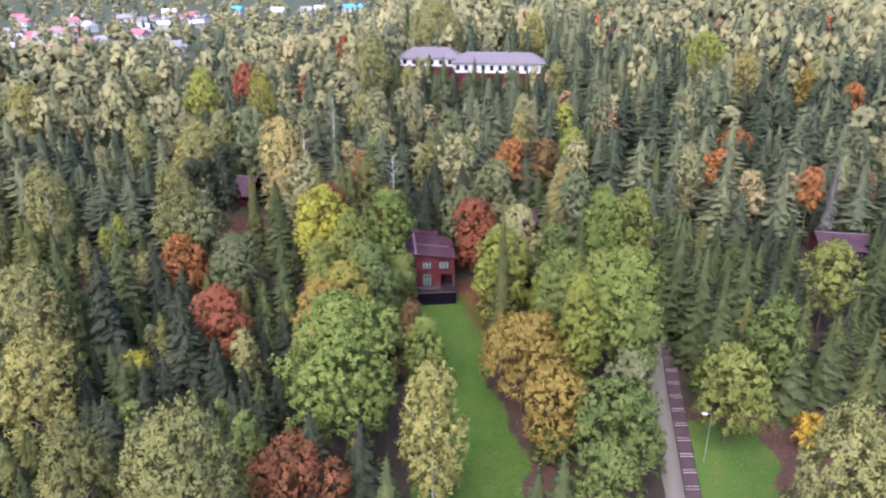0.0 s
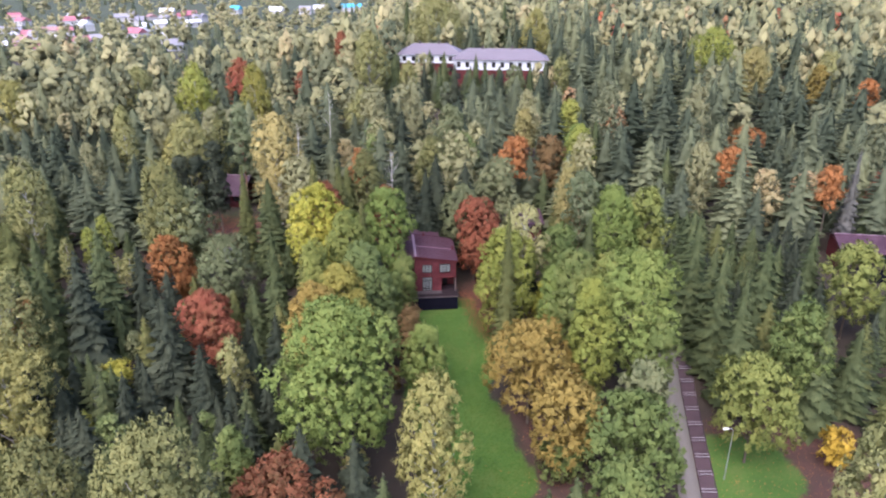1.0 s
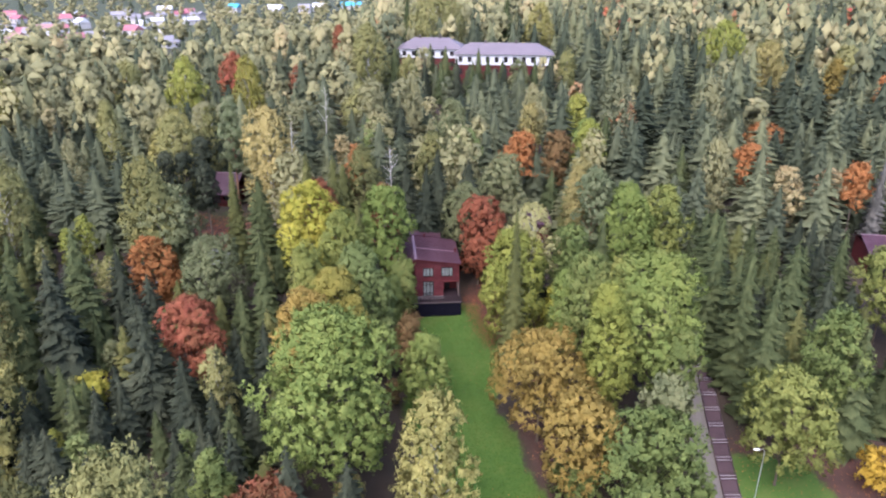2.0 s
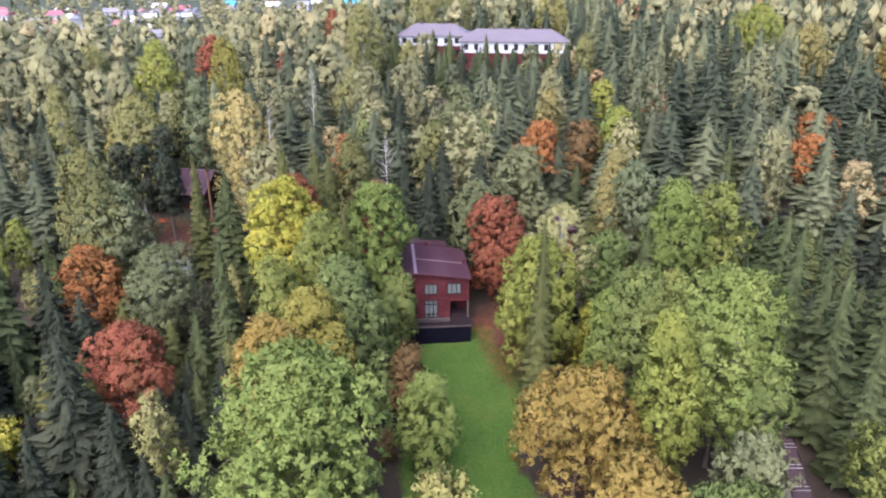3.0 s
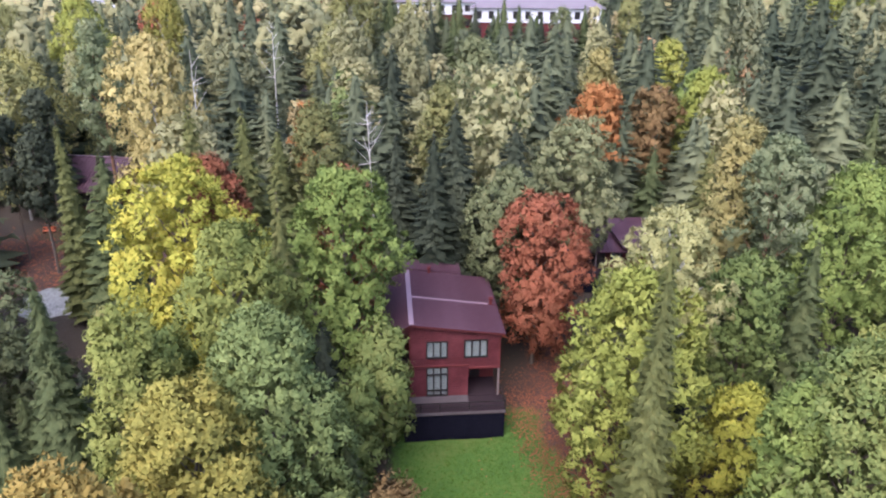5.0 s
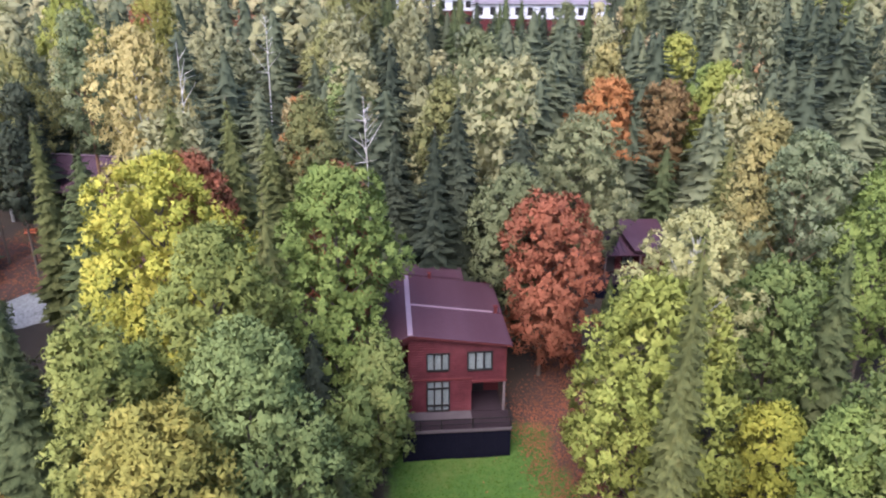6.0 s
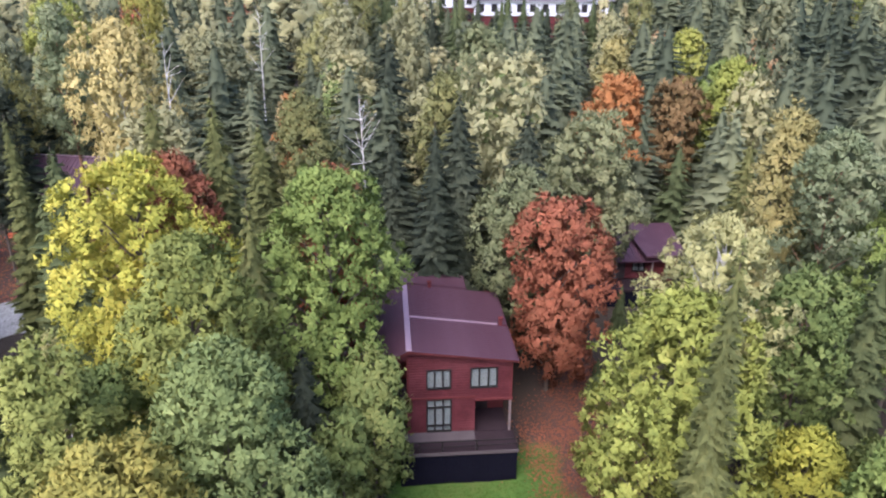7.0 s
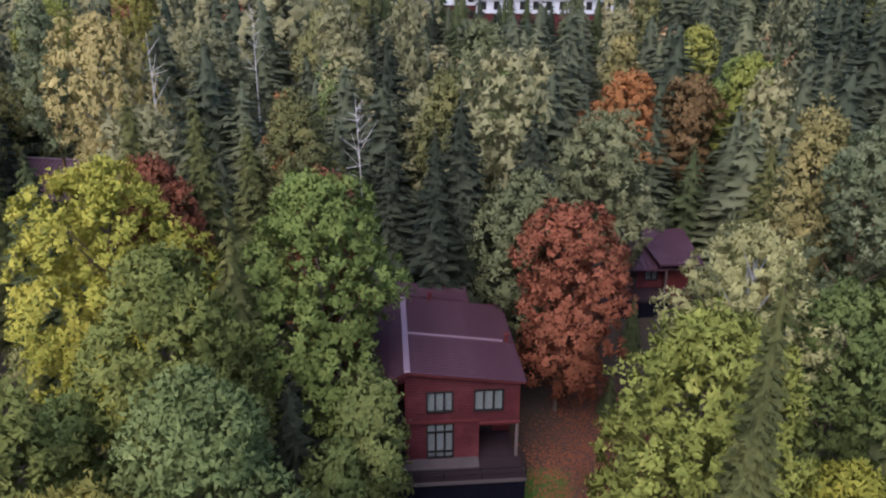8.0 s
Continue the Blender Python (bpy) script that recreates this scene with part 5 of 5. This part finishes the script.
def fill_wood():
    rng = random.Random(5)
    singles = 0
    y = 58.0
    while y < 520:
        step = 6.9 if y < 150 else (8.3 if y < 300 else 8.8)
        half = 0.70 * (y + 8) + 14
        x = -half
        while x < half:
            px, py = x + rng.uniform(-3.0, 3.0), y + rng.uniform(-3.0, 3.0)
            x += step
            if is_open(px, py) or (py > 330 and px < -0.14 * py and py > 330 + 0.0 * px):
                continue
            k = species(px, py, rng)
            if px > 42 and py < 165 and k > 4:
                k = rng.choice((0, 1, 3, 1))
            kind, colour, h, w, proto = PROTO[k]
            s = rng.uniform(0.66, 1.18)
            near = [(math.hypot(px - a, py - b) - 0.62 * r, hh) for a, b, r, hh in PLACED if abs(px - a) < 14 and abs(py - b) < 14]
            if near and min(near)[0] < (0.4 if py < 125 and px < -9 else 1.4):
                continue
            # understorey in the glade's surroundings and before the houses
            if 55 < py < 118 and px < -9:
                if k > 4 and rng.random() < 0.6:
                    k = rng.choice((0, 2, 1))
                    kind, colour, h, w, proto = PROTO[k]
                s *= 0.84
            elif -6 < px < 32 and 126 < py < 166:
                s *= 0.34
            elif 60 < py < 150 and -60 < px < -9:
                s *= 0.70 if k < 5 else 0.55
            elif 60 < py < 150 and -9 <= px < 38:
                if (near and min(near)[0] < 2.4) or rng.random() < 0.35:
                    continue
                s *= 0.42
            elif -75 < px < -30 and 120 < py < 160:
                s *= 0.6
            elif py < 160:
                s *= 0.84
            elif -26 < px < 50 and 225 < py < 284:
                s *= 0.76 if py < 250 else 0.66
            if py < 182 and abs(px) < 105 and singles < 215:
                singles += 1
                m = pose(px, py, gz(px, py), 0, 0, rng.uniform(0, 360)) @ Matrix.Diagonal((s * rng.uniform(0.9, 1.1), s * rng.uniform(0.9, 1.1), s, 1))
                if k in USED:
                    copy_thing(proto, m)
                else:
                    USED.add(k)
                    proto.matrix_world = m
            else:
                FAR.append((kind, colour, px, py, h * s * (0.96 if kind == "spruce" else 1.05), w * s * rng.uniform(1.0, 1.25) * (1.15 if kind == "spruce" else 1.0)))
        y += step
    # young dark spruces between the tall trees on the lower left slope
    for i in range(170):
        px, py = rng.uniform(-84, -10), rng.uniform(58, 132)
        if is_open(px, py) or any(math.hypot(px - a, py - b) < 0.45 * r + 0.8 for a, b, r, hh in PLACED):
            continue
        k = rng.choice((0, 2, 0, 1, 8, 13))
        s = rng.uniform(0.55, 0.95) if k < 5 else rng.uniform(0.45, 0.7)
        copy_thing(PROTO[k][4], pose(px, py, gz(px, py), 0, 0, rng.uniform(0, 360)) @ Matrix.Diagonal((s, s, s, 1)))
    # more spruces behind the stairs
    for i in range(44):
        px, py = rng.uniform(50, 104), rng.uniform(104, 165)
        if is_open(px, py) or math.hypot(px - 90, py - 143) < 10 or any(math.hypot(px - a, py - b) < 0.4 * r + 1.0 for a, b, r, hh in PLACED):
            continue
        s = rng.uniform(0.5, 0.82)
        copy_thing(PROTO[rng.choice((0, 1, 3, 1))][4], pose(px, py, gz(px, py), 0, 0, rng.uniform(0, 360)) @ Matrix.Diagonal((s * 1.4, s * 1.4, s, 1)))
    for k, p in enumerate(PROTO):
        if k not in USED:
            px, py = -96.0 + 6 * k, 196.0
            p[4].matrix_world = pose(px, py, gz(px, py))
    # woods between and beyond the village
    for i in range(2200):
        yy = 400 + 1500 * rng.random() ** 1.6
        xx = -yy * rng.uniform(-0.72, 0.78)
        if xx > -0.1 * yy and yy < 500:
            continue
        if 400 < yy < 900 and xx < -0.28 * yy and rng.random() < (0.55 if yy < 520 else 0.35):
            continue
        FAR.append((rng.choice(("broad", "broad", "broad", "spruce")), "", xx, yy, rng.uniform(11, 17), rng.uniform(8, 12)))


fill_wood()

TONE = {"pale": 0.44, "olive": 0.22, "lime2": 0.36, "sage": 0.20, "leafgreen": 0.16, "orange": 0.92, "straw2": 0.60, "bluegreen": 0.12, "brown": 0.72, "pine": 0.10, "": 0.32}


def far_wood(conifers):
    V, F, T, N = [], [], [], []
    off = 0
    cache = {}
    for i, (kind, colour, x, y, h, w) in enumerate(FAR):
        if (kind == "spruce") != conifers:
            continue
        rng = np.random.default_rng(900 + i)
        level = int(np.searchsorted((220, 300, 420), y + max(0, abs(x) - 75)))
        key = (level, i % 6, kind == "birch")
        if key not in cache:
            if conifers:
                (_, _), (cv, cf, cn) = grow_spruce(20, 7.4, rng, (165, 100, 54, 28)[level], (4, 3, 2, 1)[level], (0.65, 0.9, 1.3, 2.0)[level])
                cv = cv / np.array((7.4, 7.4, 20))
            else:
                (_, _), (cv, cf, cn) = grow_broad(20, 8.0, rng, (0.85, 1.3, 1.9, 2.6)[level], (8, 6, 3, 1)[level], (0.32, 0.42, 0.65, 1.0)[level], 0.14,
                                                  1.4 if key[2] else 1.1, 0.55, 1.0, 1.2 if key[2] else 0)
                cv = cv / np.array((8.0, 8.0, 20))
            cache[key] = (cv, cf, cn)
        cv, cf, cn = cache[key]
        a = rng.uniform(0, 6.28)
        ca, sa = math.cos(a), math.sin(a)
        v = np.stack([(cv[:, 0] * ca - cv[:, 1] * sa) * w + x, (cv[:, 0] * sa + cv[:, 1] * ca) * w + y, cv[:, 2] * h + gz(x, y)], 1)
        V.append(v)
        N.append(np.stack([cn[:, 0] * ca - cn[:, 1] * sa, cn[:, 0] * sa + cn[:, 1] * ca, cn[:, 2]], 1))
        F.append(cf + off)
        off += len(v)
        # broadleaf tone rises with distance, which paints haze into the farther crowns
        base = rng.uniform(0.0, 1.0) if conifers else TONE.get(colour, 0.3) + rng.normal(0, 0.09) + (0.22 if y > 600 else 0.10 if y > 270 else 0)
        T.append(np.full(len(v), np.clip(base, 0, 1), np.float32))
    me = fast_mesh("far_wood", np.concatenate(V), np.concatenate(F), FAR_SPRUCE_HAZED if conifers else FAR_BROAD_HAZED, True, np.concatenate(N))
    a = me.attributes.new("tone", "FLOAT", "POINT")
    a.data.foreach_set("value", np.concatenate(T))
    label = "distant dark spruce wood, paled by painted haze" if conifers else "distant birch and broadleaf wood in autumn colours, paled by painted haze"
    tagged(new("spruce_wood" if conifers else "broadleaf_wood", me), label, "woodland", kind="stuff")


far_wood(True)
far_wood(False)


# ---- fallen leaves and grass on the open ground ----
def scatter(name, label, category, mat, count, box_xy, share, size, upright, seed):
    """Loose leaves or grass tufts strewn where share(x, y) allows."""
    rng = np.random.default_rng(seed)
    x0, x1, y0, y1 = box_xy
    x, y = rng.uniform(x0, x1, count), rng.uniform(y0, y1, count)
    keep = rng.uniform(0, 1, count) < share(x, y)
    x, y = x[keep], y[keep]
    n = len(x)
    z = ground(x, y) + (np.sin(x * 0.9 + y * 0.4) * np.sin(y * 0.7 - x * 0.3)) * 0.06 + 0.05
    c = np.stack([x, y, z], 1)
    a = rng.uniform(0, 6.283, n)
    way = np.stack([np.cos(a), np.sin(a), np.full(n, 0.45 if upright else 0.15)], 1)
    side = np.stack([-np.sin(a), np.cos(a), rng.uniform(-0.3, 0.3, n)], 1)
    s = (size * rng.uniform(0.6, 1.4, n))[:, None]
    v = np.stack([c - side * s * 0.5, c + side * s * 0.5, c + way * s], 1)
    flip = np.cross(v[:, 1] - v[:, 0], v[:, 2] - v[:, 0])[:, 2] < 0
    v[flip] = v[flip][:, ::-1]
    v = v.reshape(-1, 3)
    up = np.tile(np.array((0.0, 0.0, 1.0)), (len(v), 1))
    me = fast_mesh(name, v, np.arange(3 * n).reshape(n, 3), mat, True, up)
    tagged(new(name, me), label, category, kind="stuff")


GRASS = leafage("grass_blades", (0.015, 0.042, 0.003), (0.025, 0.066, 0.004), (0.048, 0.074, 0.010), 0.1, blue=1.0)
scatter("grass", "short mown green grass of the glade", "grass", GRASS, 50000, (-8, 16, 84, 141), lambda x, y: lawn_share(x, y) ** 2, 0.10, True, 41)
scatter("fallen_leaves", "rust-red fallen maple leaves beside the house", "leaves", LEAF["rust"], 30000, (0, 16, 116, 152), lambda x, y: fallen_share(x, y) * 0.8 + 0.008, 0.17, False, 42)
scatter("fallen_leaves", "orange fallen leaves on the grass of the slope", "leaves", LEAF["orange"], 5000, (6, 66, 84, 112), lambda x, y: fallen_share(x, y) * 0.5 + 0.02, 0.2, False, 43)

scatter("fallen_leaves", "pinkish red fallen leaves in the clearing under the pines", "leaves", LEAF["scarlet"], 7000, (-68, -43, 158, 180), lambda x, y: fallen_share(x, y) * 0.6 + 0.02, 0.28, False, 44)
